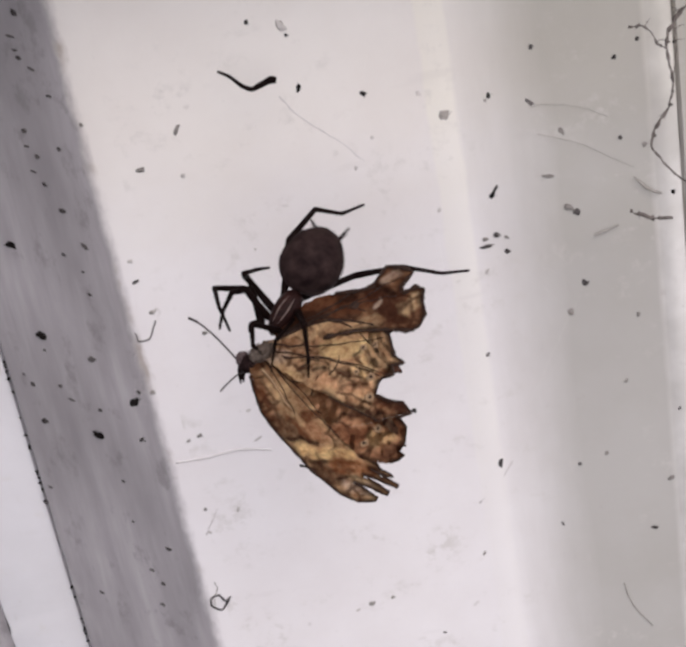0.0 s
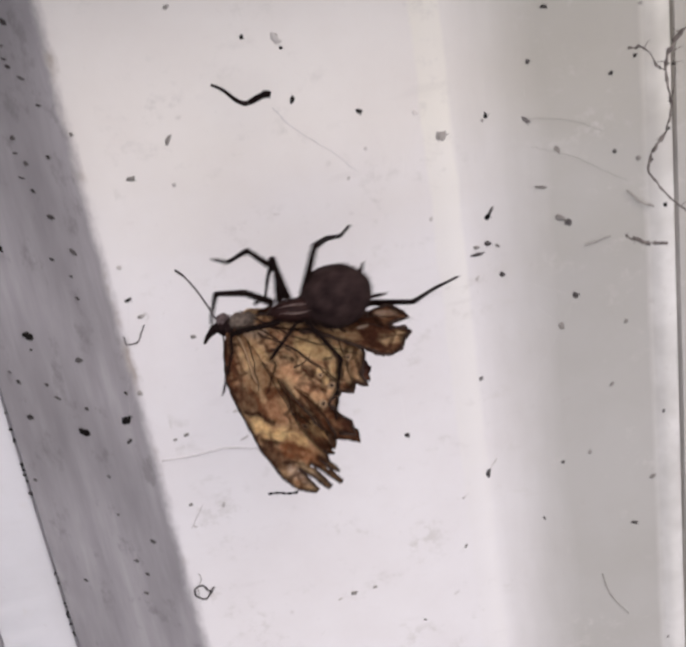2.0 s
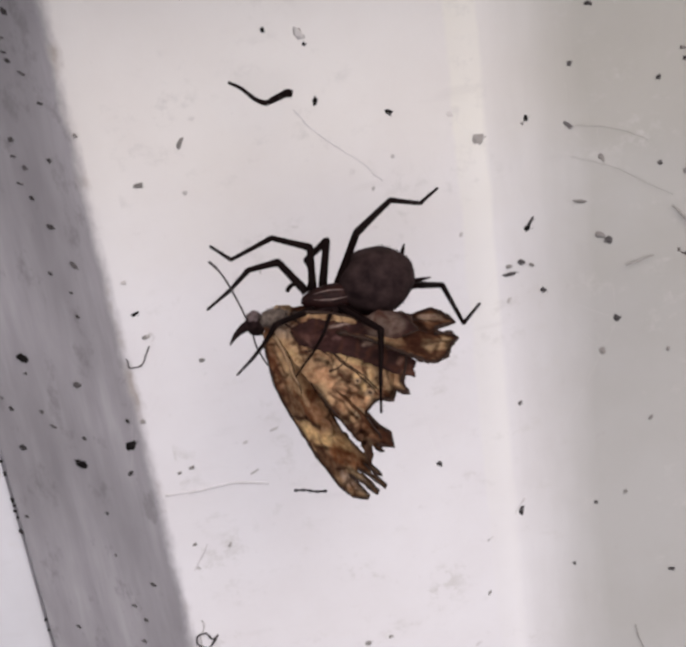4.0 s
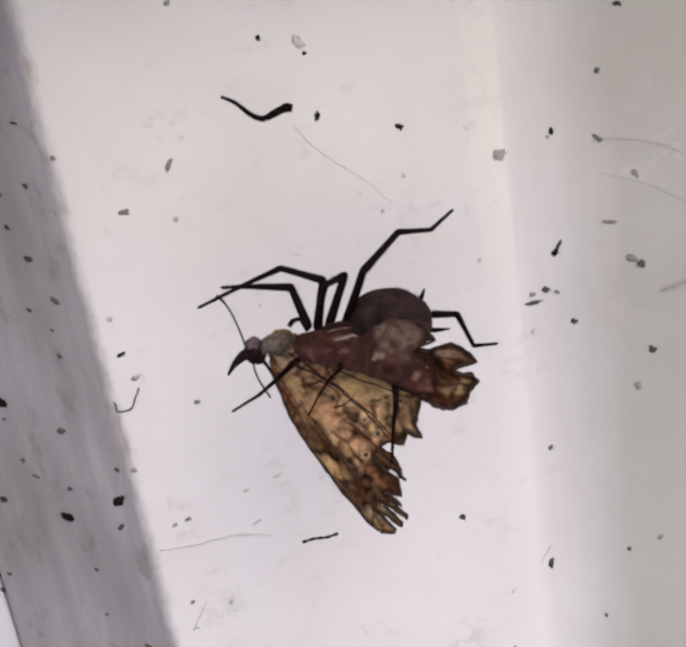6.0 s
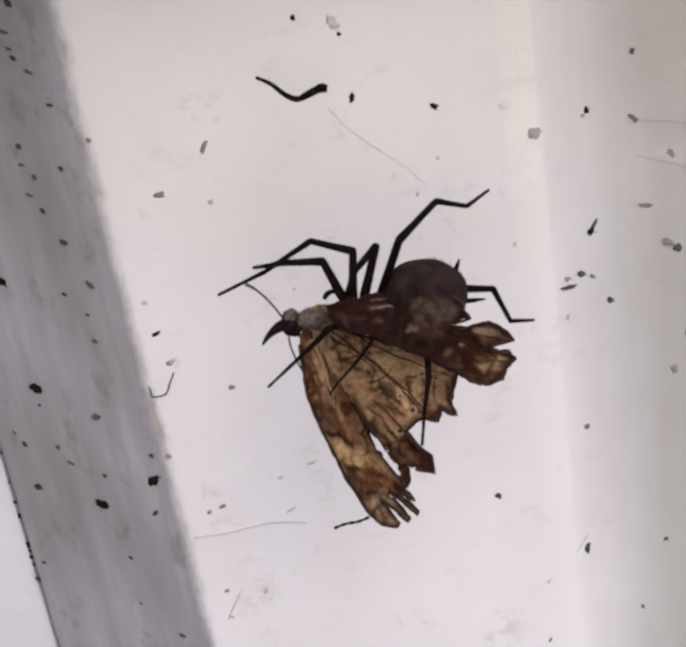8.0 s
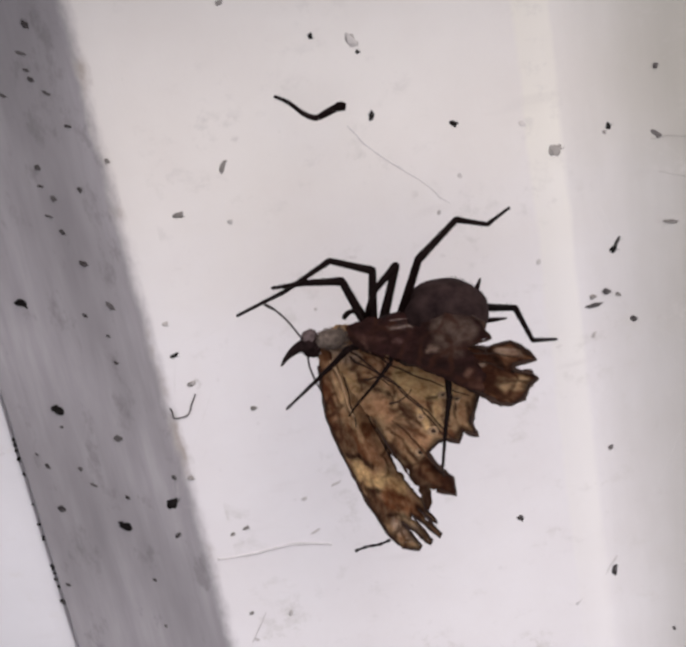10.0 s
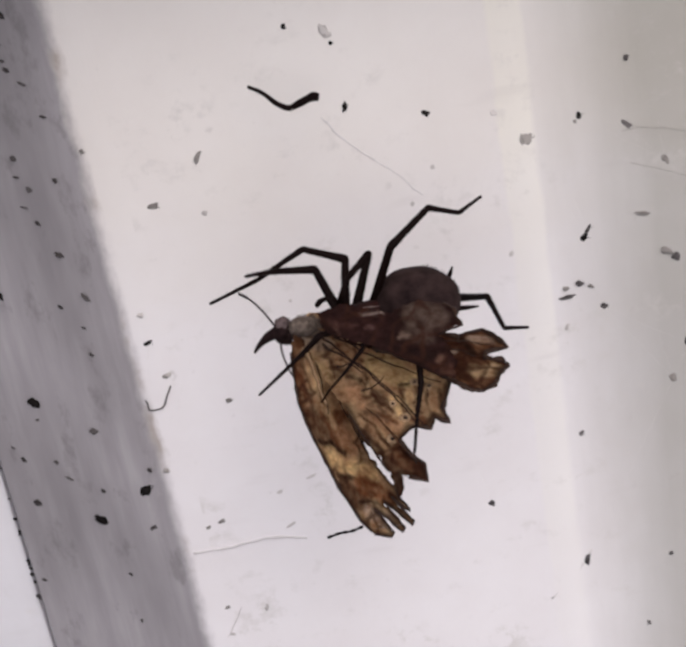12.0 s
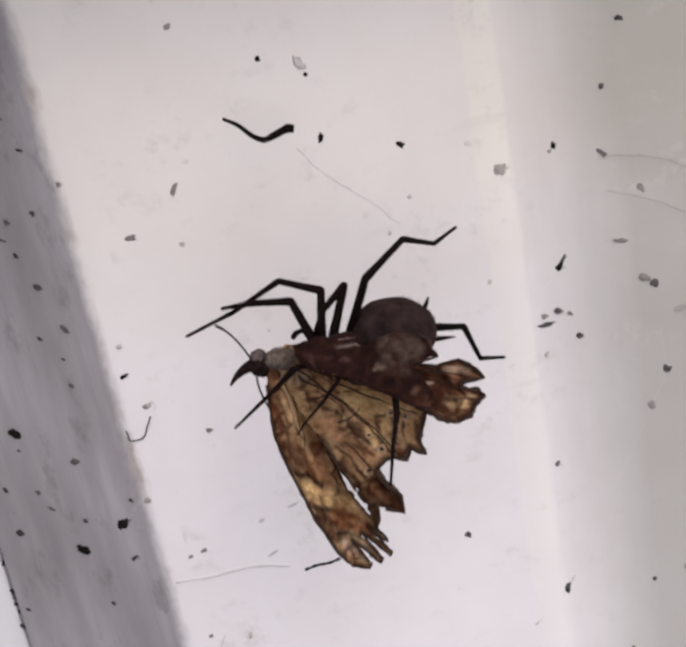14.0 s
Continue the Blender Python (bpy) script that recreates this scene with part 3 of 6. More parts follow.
FORE_OUT = [
    (-1.14, 0.22), (-2.65, -2.23), (-3.36, -4.41), (-3.73, -7.07), (-3.40, -9.08), (-2.66, -11.42), (-1.89, -13.65),
    (-1.11, -16.17), (0.94, -19.18), (2.69, -20.71), (5.00, -21.33), (5.59, -20.95), (4.55, -19.64), (3.51, -18.33),
    (5.45, -19.76), (6.90, -21.07), (7.46, -20.72), (6.22, -19.28), (5.24, -17.82), (7.37, -19.45), (8.74, -20.61),
    (9.17, -20.27), (7.90, -18.87), (6.64, -17.46), (8.41, -18.95), (9.04, -19.23), (8.94, -18.85), (7.88, -17.73),
    (7.90, -16.95), (7.50, -16.20), (6.60, -15.15), (5.75, -14.30), (5.95, -13.75), (5.20, -13.45), (4.85, -11.70), (5.90, -12.40), (7.20, -13.60),
    (8.70, -15.00), (10.20, -15.30), (13.38, -15.87), (13.49, -14.30), (11.81, -13.04), (11.04, -11.28), (13.59, -7.97),
    (14.23, -5.08), (12.06, -2.31), (7.61, 0.03), (4.14, 1.53), (1.44, 1.68)]
LOWER_OUT = [
    (-0.04, 0.30), (2.40, 0.30), (4.40, 0.00), (6.60, -0.60), (9.00, -1.60), (11.20, -3.40), (12.80, -5.20),
    (13.60, -7.20), (13.17, -8.26), (12.55, -9.52), (12.97, -10.97), (11.68, -10.31), (11.16, -11.29), (9.75, -10.82),
    (9.11, -11.05), (8.01, -11.88), (8.86, -13.35), (10.05, -14.54), (10.13, -16.21), (7.75, -15.25), (7.80, -16.30), (7.50, -17.30), (7.15, -17.15), (6.85, -15.90), (6.55, -14.75), (6.10, -13.95),
    (5.42, -12.53), (4.52, -10.84), (3.30, -8.11), (1.56, -4.58), (0.41, -1.37)]
UPPER_OUT = [
    (2.59, 0.80), (4.06, 1.30), (7.60, 1.50), (9.60, 1.00), (11.20, 0.00), (13.50, -1.80), (15.00, -2.40),
    (16.24, -2.00), (17.99, -1.51), (19.16, -2.75), (19.85, -4.34), (17.50, -4.88), (17.12, -5.71), (18.82, -6.11),
    (19.20, -6.99), (18.10, -8.05), (17.25, -9.55), (15.90, -10.25), (14.85, -10.20), (14.10, -9.70), (13.20, -8.60),
    (11.80, -7.20), (9.96, -5.60), (7.92, -4.40), (6.02, -3.40), (3.71, -2.40), (1.82, -0.83)]

butterfly = tagged(new("butterfly"), "dead brown butterfly with folded, badly tattered wings hanging in silk", "butterfly")
forewing = part("forewing", membrane(FORE_OUT, -0.7, 0.4, 1.0), WINGSKIN, butterfly, "tan and brown banded forewing with torn tip")
veins(forewing, ((0.3, -0.8, 0.4, -8.5, 0.03), (0.6, -1.0, 4.6, -11.8, 0.06), (0.8, -0.8, 7.0, -16.0, -0.05), (1.2, -0.8, 8.8, -12.2, 0.06), (2.0, -1.2, 9.4, -10.2, 0.10),
                 (2.4, -1.0, 10.2, -7.4, 0.12), (2.4, -4.2, 5.4, -5.2, 0.06), (3.6, -6.6, 6.4, -4.6, -0.05), (4.9, -9.0, 8.6, -7.8, 0.05), (2.2, -2.9, 4.2, -1.9, 0.1)), -0.7, 0.4, 1.0, FORE_OUT)
veins(forewing, ((-0.75, -1.7, 0.2, -7.5, 0.03),), -0.78, 0.4, 1.0, FORE_OUT, CREAM, 0.24, "pale raised rib")
coloured(forewing, (TAN, (0.36, 0.225, 0.14)), FORE_MARKS, 1.0, (FORE_OUT[1:45], 0.55, 0.75))
margin(forewing, FORE_OUT, 1, 9, -0.7, 0.4, 1.0)
margin(forewing, FORE_OUT, 9, 29, -0.7, 0.4, 1.0)
hindwing = part("hindwing", membrane(LOWER_OUT, -1.2, 0.3, 5.0), WINGSKIN, butterfly, "tan ragged hindwing with dark veins")
veins(hindwing, ((2.0, 0.2, 13.4, -7.4, -0.04), (1.6, -0.6, 12.4, -13.6, 0.04), (9.5, -2.0, 11.2, -8.2, 0.1), (3.2, -4.0, 5.6, -5.0, 0.1), (5.0, -6.8, 7.4, -5.6, -0.1), (2.0, -1.6, 9.8, -10.6, 0.06)), -1.2, 0.3, 5.0, LOWER_OUT)
coloured(hindwing, (TAN, (0.30, 0.185, 0.115)), HIND_MARKS, 5.0, (LOWER_OUT[7:29], 0.6, 0.75))
margin(hindwing, LOWER_OUT, 1, 19, -1.2, 0.3, 5.0, 1.4)
margin(hindwing, LOWER_OUT, 24, 28, -1.2, 0.3, 5.0, 0.7)
inner_wing = part("hindwing", membrane(UPPER_OUT, -0.8, 0.2, 8.0), WINGSKIN, butterfly, "dark red-brown inner hindwing with notched lobes")
veins(inner_wing, ((2.0, 0.6, 18.2, -1.8, -0.03), (2.0, 0.3, 18.2, -3.8, -0.02), (3.0, 0.1, 16.4, -5.4, 0.06), (14.2, -0.4, 15.2, -3.4, 0.05), (11.0, -2.6, 12.4, -4.6, 0.1)), -0.8, 0.2, 8.0, UPPER_OUT)
coloured(inner_wing, ((0.24, 0.14, 0.085), (0.12, 0.058, 0.036)), INNER_MARKS, 8.0, (UPPER_OUT[4:26], 0.6, 0.8))
margin(inner_wing, UPPER_OUT, 4, 24, -0.8, 0.2, 8.0, 1.7)
SHRED_OUT = [
    (0.19, -5.96), (3.87, -7.82), (7.14, -10.63), (9.62, -14.21), (9.74, -16.65), (8.67, -17.97), (7.41, -18.54),
    (7.68, -19.21), (6.86, -19.30), (5.28, -18.84), (2.63, -15.93), (0.74, -11.22)]
shred = part("wing_shred", membrane(SHRED_OUT, -0.35, 0.2, 3.0), WINGSKIN, butterfly, "loose torn shred of the forewing")
coloured(shred, (PINK, (0.20, 0.105, 0.062)), SHRED_MARKS, 3.0, (SHRED_OUT[2:11], 0.5, 0.7))
margin(shred, SHRED_OUT, 3, 9, -0.35, 0.2, 3.0)
for wing, depth, camber, seed, x, z, r in (
        (hindwing, -1.2, 0.3, 5.0, 8.9, -9.9, 0.26),
        (hindwing, -1.2, 0.3, 5.0, 7.4, -11.7, 0.26),
        (hindwing, -1.2, 0.3, 5.0, 7.9, -8.4, 0.17),
        (forewing, -0.7, 0.4, 1.0, 8.31, -13.39, 0.25),
        (forewing, -0.7, 0.4, 1.0, 9.6, -11.9, 0.25),
        (hindwing, -1.2, 0.3, 5.0, 10.3, -6.6, 0.2),
        (hindwing, -1.2, 0.3, 5.0, 11.6, -7.2, 0.2),
        (shred, -0.35, 0.2, 3.0, 4.6, -15.4, 0.24),
        (shred, -0.35, 0.2, 3.0, 6.9, -14.9, 0.24)):
    y = surface_y(x, z, depth, camber, seed)
    spot = part("eyespot", ball((x, y - 0.06, z), (r, 0.08, r * 0.8), 2, 0.2, x), VEIN, wing, "small dark eyespot")
    part("eyespot_ring", ball((x, y - 0.04, z), (r * 2.0, 0.035, r * 1.7), 3, 0.6, x, 2.0), CREAM, spot, "pale tan ring")
SCRAP_OUT = [
    (2.04, 0.83), (4.44, 1.25), (6.84, 0.49), (8.98, -0.52), (10.20, 0.15), (12.00, 0.35), (13.90, -0.35),
    (14.86, -1.14), (14.86, -1.86), (15.40, -2.78), (13.00, -3.10), (13.70, -4.40), (14.30, -6.20), (13.60, -7.60),
    (12.00, -6.80), (10.10, -5.50), (8.20, -4.10), (5.90, -2.90), (2.51, -1.29)]
scrap = part("wing_scrap", membrane(SCRAP_OUT, -4.3, 0.2, 6.0), CRUMPLED, butterfly, "dark crumpled scrap of the inner wing")
coloured(scrap, ((0.030, 0.0115, 0.0115), (0.018, 0.0075, 0.0075)), SCRAP_MARKS, 6.0)
margin(scrap, SCRAP_OUT, 6, 10, -4.3, 0.2, 6.0)
y = surface_y(11.9, -2.9, -0.8, 0.2, 8.0)
part("eyespot", ball((11.9, y - 0.03, -2.9), (0.62, 0.07, 0.5), 2, 0.25, 2.0), VEIN, inner_wing, "dark eyespot")
part("abdomen", ball((4.6, 0.2, -0.6), (3.6, 0.8, 0.75), 3, 0.12, 3.0, 3.0), DARKFUR, butterfly, "dark brown furry abdomen")


def fur(bm, centre, radii, count, length, seed):
    rng = random.Random(seed)
    for _ in range(count):
        d = Vector([rng.gauss(0, 1) for _ in range(3)]).normalized()
        p = Vector([c + r * x for c, r, x in zip(centre, radii, d)])
        q = p + (d + Vector((rng.uniform(0.2, 0.9), 0, rng.uniform(-0.5, 0.2)))) * length * rng.uniform(0.5, 1.2)
        tube(bm, [p, (p + q) / 2 + d * 0.05, q], [0.035, 0.025, 0.006], 3)
    return bm


thorax = part("thorax", ball((0.6, -1.7, 0.2), (1.45, 1.0, 0.95), 3, 0.15, 6.0, 2.5), FUR, butterfly, "grey furry thorax")
part("fur", fur(bmesh.new(), (0.6, -1.7, 0.2), (1.45, 1.0, 0.95), 340, 0.3, 4), FUR, thorax)
head = part("head", ball((-1.45, -1.0, 0.05), (1.05, 1.0, 1.3), 3, 0.12, 2.0, 2.0), DARKFUR, butterfly, "dark head")
part("fur", fur(bmesh.new(), (-1.45, -0.8, 0.2), (0.95, 0.9, 1.15), 120, 0.3, 8), TUFT, head)
part("eye", ball((-1.45, -1.55, -0.25), (0.55, 0.45, 0.6), 3), LEG, head, "round glossy dark eye")
part("crest", ball((-1.40, -1.15, 0.62), (0.85, 0.85, 0.95), 3, 0.2, 4.0, 2.0), TUFT, head, "purple-grey tuft")
for dy in (-1.05, -0.6):
    pts = smoothed([(-1.7, dy, 0.15), (-2.6, dy, 0.02), (-3.4, dy, -0.35), (-4.05, dy, -0.85), (-4.6, dy, -1.45)], 4)
    part("palp", tube(bmesh.new(), pts, [0.70 - 0.62 * (k / (len(pts) - 1)) ** 0.9 for k in range(len(pts))], 8), DARKFUR, head, "pointed dark palp")
pts = smoothed([(0, 0, 0), (-0.80, -0.1, 2.2), (-1.65, -0.2, 4.2), (-2.6, -0.3, 5.9), (-3.5, -0.4, 6.9)], 6)
feeler = part("antenna", tube(bmesh.new(), pts, [0.11 + (0.05 if k > len(pts) - 7 else 0) for k in range(len(pts))], 6), FEELER, butterfly, "thin curved grey antenna")
pts = smoothed([(-1.9, -0.7, -0.7), (-1.95, -0.7, -1.9), (-1.65, -0.7, -3.3), (-1.2, -0.6, -4.6)], 6)
limp = part("antenna", tube(bmesh.new(), [p - Vector((-1.9, -0.7, -0.7)) for p in pts], [0.10] * len(pts), 6), FEELER, butterfly, "pale limp antenna")
pts = smoothed([(-1.1, -0.5, -0.7), (-0.7, -0.6, -1.5), (-0.4, -0.7, -2.6)], 5)
part("leg", tube(bmesh.new(), pts, [0.22 - 0.1 * k / (len(pts) - 1) for k in range(len(pts))], 6), DARKFUR, butterfly, "short folded dark leg")

# ---- the spider ----
LENGTHS = {
    "A": (4.73, 4.29, 5.31, 5.16),
    "B": (4.10, 3.64, 3.26, 3.44),
    "C": (5.21, 3.26, 1.89, 2.10),
    "D": (7.27, 5.50, 3.29, 2.83),
    "E": (11.22, 5.96, 5.21, 3.27),
    "F": (6.20, 2.71, 2.56, 3.73),
    "G": (5.79, 2.56, 2.59, 3.02),
    "H": (5.60, 2.62, 2.50, 2.25)}
COXAE = {
    "A": (-1.27, 0.30, 1.21),
    "B": (-2.20, 0.30, 1.56),
    "C": (-0.17, 0.60, 1.13),
    "D": (1.31, 0.60, 0.66),
    "E": (2.17, 1.40, -0.35),
    "F": (1.00, -1.00, -1.66),
    "G": (-1.99, -1.00, -0.97),
    "H": (-0.04, -1.00, -1.64)}
spider = tagged(new("spider"), "dark brown long-legged spider with a round abdomen gripping a dead butterfly", "spider")


def belly(q):
    return Vector((q.x, q.y, q.z * (1.0 - 0.10 * q.x)))


abdomen = part("abdomen", ball((0, 0, 0), (4.25, 3.4, 3.8), 4, 0.03, 1.0, 2.0, belly), ABDOMEN, spider, "round dusky brown abdomen")
part("hair", fur(bmesh.new(), (0, 0, 0), (4.22, 3.38, 3.77), 420, 0.12, 3), ABDOMEN, abdomen)
for x, z, x1, z1 in ((3.4, -1.25, 5.75, -1.55), (3.3, 1.5, 4.15, 2.9)):
    part("spinneret", tube(bmesh.new(), [(x, 0.3, z), ((x + x1) / 2, 0.3, (z + z1) / 2), (x1, 0.3, z1)], [0.28, 0.24, 0.08], 7), LEG, abdomen, "dark pointed spinneret")
carapace = part("carapace", ball((0.1, 0.0, -0.2), (3.1, 1.6, 1.85), 3, 0.05, 2.0, 1.5, lambda q: Vector((q.x, q.y, q.z * (0.82 + 0.18 * q.x)))), CARAPACE, spider, "glossy red-brown carapace")
for z in (0.45, -0.6):
    part("stripe", tube(bmesh.new(), smoothed([(-1.5, -1.32, z * 0.6), (0.3, -1.6, z), (2.1, -1.2, z * 0.75)], 4), [0.03] * 2 + [0.08] * 5 + [0.03] * 2, 6), PALE, carapace, "pale streak")
part("hair", fur(bmesh.new(), (0.1, 0.0, -0.2), (3.0, 1.55, 1.5), 160, 0.22, 12), DARKFUR, carapace)
part("waist", tube(bmesh.new(), [(2.2, 0.0, 0.0), (3.2, 0.1, 0.0)], [0.5, 0.5], 8), CARAPACE, spider)
for dy in (-0.9, -0.2):
    part("pedipalp", tube(bmesh.new(), smoothed([(-2.3, dy, 1.0), (-2.75, dy, 2.2), (-3.5, dy, 2.25), (-4.05, dy, 1.8)], 4), [0.24] * 4 + [0.2] * 4 + [0.24] * 4 + [0.18], 7), LEG, spider, "short dark feeler")


def segment(length, r0, r1, knob):
    """A tapered leg joint along +z, swollen at its near end, with bristles."""
    bm = bmesh.new()
    a, b = r0 * 0.9 / length, r1 * 0.9 / length
    zs = [-a, -0.72 * a, -0.3 * a, 0.06, 0.16, 0.4, 0.7, 0.93, 1.0, 1 + 0.5 * b, 1 + 0.85 * b, 1 + b]
    rs = [r0 * 0.2, r0 * 0.66, r0 * 0.95, r0 * knob, r0 * 1.02, r0 * 0.6 + r1 * 0.4, r0 * 0.3 + r1 * 0.7, r1 * 1.03, r1, r1 * 0.86, r1 * 0.5, r1 * 0.15]
    tube(bm, [(0, 0, z * length) for z in zs], rs, 10)
    rng = random.Random(round(length * 1000))
    for _ in range(int(length * 7)):
        z, a = rng.uniform(0.05, 0.95) * length, rng.uniform(0, 6.28)
        u = Vector((math.cos(a), math.sin(a), 0))
        r = r0 + (r1 - r0) * z / length
        tube(bm, [u * r * 0.8 + Vector((0, 0, z)), u * (r + 0.16) + Vector((0, 0, z + 0.2))], [0.022, 0.006], 3)
    return bm


leg = {}
for key, lens in LENGTHS.items():
    w = {"F": 0.92, "G": 0.8, "H": 0.5}.get(key, 1.02)
    thigh = part("leg", segment(lens[0], 0.46 * w, 0.38 * w, 1.05), LEG, spider, "dark jointed leg")
    shin = part("tibia", segment(lens[1], 0.40 * w, 0.31 * w, 1.1), LEG, thigh)
    shank = part("metatarsus", segment(lens[2], 0.29 * w, 0.22 * w, 1.15), LEG, thigh)
    foot = part("tarsus", segment(lens[3], 0.21 * w, 0.15 * w, 1.15), LEG, thigh)
    leg[key] = (key, thigh, shin, shank, foot, [])

# ---- debris caught in the silk and stuck to the panel ----
def crumb(seed, long, flat, bits=2, hairs=1):
    """A ragged crumb: one lump, smaller bits stuck to it, a wisp or two of lint."""
    rng = random.Random(seed)
    bm = bmesh.new()
    lumps = [((0, 0, 0), (0.42 * long, 0.5 * flat, 0.42))]
    for _ in range(bits):
        a = rng.choice((0.0, math.pi)) + rng.uniform(-0.7, 0.7)
        k = rng.uniform(0.18, 0.30)
        lumps.append(((0.42 * long * math.cos(a), 0, 0.42 * math.sin(a)), (k * rng.uniform(0.9, 1.7), 0.25 * flat, k)))
    for n, (centre, radii) in enumerate(lumps):
        keep = len(bm.verts)
        bmesh.ops.create_icosphere(bm, subdivisions=2 if n == 0 else 1, radius=1)
        bm.verts.ensure_lookup_table()
        for v in bm.verts[keep:]:
            k = 1 + 0.8 * noise.noise(v.co * 1.7 + Vector((seed, seed * 1.7 + n, seed * 0.6)))
            v.co = Vector([c + q * x * k for c, q, x in zip(centre, radii, v.co)]) * MM
    for _ in range(hairs):
        a = rng.uniform(0, 6.28)
        tip = Vector((math.cos(a) * (0.5 * long + 0.5), 0, math.sin(a) * 0.9))
        tube(bm, [tip * 0.2, tip * 0.65 + Vector((0.1, 0, -0.12)), tip], [0.07, 0.05, 0.02], 4)
    return bm


CRUMBS = [crumb(1.3, 1.2, 0.4, 2, 0), crumb(4.1, 1.7, 0.35, 2, 0), crumb(9.2, 2.4, 0.35, 3, 0), crumb(15.5, 1.5, 0.4, 2, 1), crumb(12.4, 1.6, 0.4, 3, 1), crumb(21.7, 1.3, 0.4, 1, 0), crumb(33.1, 2.0, 0.3, 3, 1)]
SHAPES = []
for bm in CRUMBS:
    me = bpy.data.meshes.new("speck")
    bm.to_mesh(me)
    bm.free()
    me.shade_smooth()
    SHAPES.append(me)


def speck(m, long, wide, tilt, material, label, group, rng):
    """A crumb of that length and width (mm), its long side tilted from the level."""
    me = rng.choice(SHAPES)
    key = me.name + material.name
    if key not in bpy.data.meshes:
        own = me.copy()
        own.name = key
        own.materials.append(material)
    ob = new("dirt_speck", bpy.data.meshes[key])
    size = [max(abs(v.co[i]) for v in me.vertices) * 2 / MM for i in range(3)]
    ob.matrix_world = m @ pose(0, 0, 0, 0, 10 - tilt, 0) @ Matrix.Diagonal((1.15 * long / size[0], 0.6 * wide, 1.4 * wide / size[2], 1))
    return tagged(ob, label, "dirt", group)


TONES = ((SOOT, "black"), (GRIME, "dark grey"), (STAIN, "grey-brown"), (DUST, "pale grey"))
CAUGHT = [
    (7.2, -0.9, 14.8, -25, 1.05, 0.5, 0), (21.9, -1.3, 11.7, 75, 0.75, 0.6, 0), (16.2, -3.0, 9.9, 10, 1.6, 0.95, 2), (20.2, -0.5, -0.1, 40, 0.95, 0.7, 0), (20.7, -0.5, 0.6, 55, 1.1, 0.42, 1),
    (-5.0, -2.7, 25.4, 20, 0.6, 0.55, 0), (31.5, 16.4, -10.5, 70, 0.95, 0.75, 1), (20.6, -1.4, -7.2, -25, 0.85, 0.5, 1), (-23.3, -0.4, -2.7, 22, 0.95, 0.46, 0), (-26.0, 1.5, -16.6, 22, 1.5, 0.8, 0)]
CAUGHT_MORE = [
    (16.7, 18.0, -31.1, 78, 1.2, 0.45, 1), (6.3, -3.5, -23.8, -30, 0.65, 0.42, 1), (16.0, -1.9, -18.8, 30, 0.6, 0.5, 1), (28.7, 13.8, -14.1, 35, 0.95, 0.75, 2), (27.0, 2.6, 11.0, -38, 1.45, 0.46, 1),
    (30.3, 3.4, 6.9, -55, 1.1, 0.55, 2), (13.7, -1.8, 13.3, -50, 0.85, 0.5, 3), (-29.3, 26.7, -19.4, 30, 0.8, 0.5, 1), (21.4, -1.3, 11.2, 70, 0.42, 0.3, 2)]
STUCK = [
    (-0.2, 33.9, 78, 1.15, 0.5, 0), (-0.6, 40.8, 60, 0.5, 0.4, 0), (-1.1, 42.2, -60, 1.6, 0.9, 3), (-16.1, 31.4, 70, 1.6, 0.4, 2), (20.5, 7.5, 12, 1.9, 0.46, 1), (-3.1, -47.3, 15, 1.2, 0.6, 2),
    (26.3, -39.0, -70, 0.7, 0.4, 1), (32.6, 10.7, -50, 1.1, 0.8, 1), (31.6, 11.5, -20, 1.5, 0.7, 2), (29.5, 16.2, -5, 1.8, 0.4, 2), (29.0, 33.9, 10, 0.65, 0.55, 1), (7.8, 25.6, 30, 0.55, 0.45, 3)]
STUCK_MORE = [
    (-21.8, 26.9, 12, 1.4, 0.55, 2), (-16.6, 25.1, 50, 0.6, 0.5, 3), (-27.1, -5.2, -20, 0.8, 0.6, 2), (22.0, 8.9, -25, 1.1, 0.6, 1), (20.4, 8.6, 10, 0.8, 0.5, 2), (31.4, 40.8, -10, 0.95, 0.4, 1),
    (41.9, 33.1, 0, 0.6, 0.45, 1), (18.1, -8.2, 80, 1.0, 0.35, 3), (37.1, -15.8, 60, 0.8, 0.5, 2), (29.6, -28.9, -70, 0.7, 0.45, 1), (42.2, -33.0, 30, 1.1, 0.6, 2), (43.6, -65.0, 30, 0.5, 0.4, 2)]
STUCK_FAINT = [
    (15.0, 14.0, 60, 0.7, 0.45, 3), (17.4, 11.9, 5, 0.7, 0.5, 3), (20.2, 3.9, 70, 0.9, 0.3, 3), (-13.1, 48.3, 30, 0.9, 0.45, 2), (-14.9, -10.7, 20, 0.75, 0.4, 3), (-24.0, -29.5, -30, 0.7, 0.4, 3),
    (-25.8, 14.7, 10, 0.8, 0.5, 3), (-24.3, 6.9, 15, 0.6, 0.5, 3), (-27.6, 34.2, -60, 0.7, 0.4, 2), (-9.5, 13.2, 45, 0.4, 0.3, 3), (42.8, 39.8, 20, 0.6, 0.45, 2), (38.9, 31.2, -20, 0.55, 0.5, 1)]
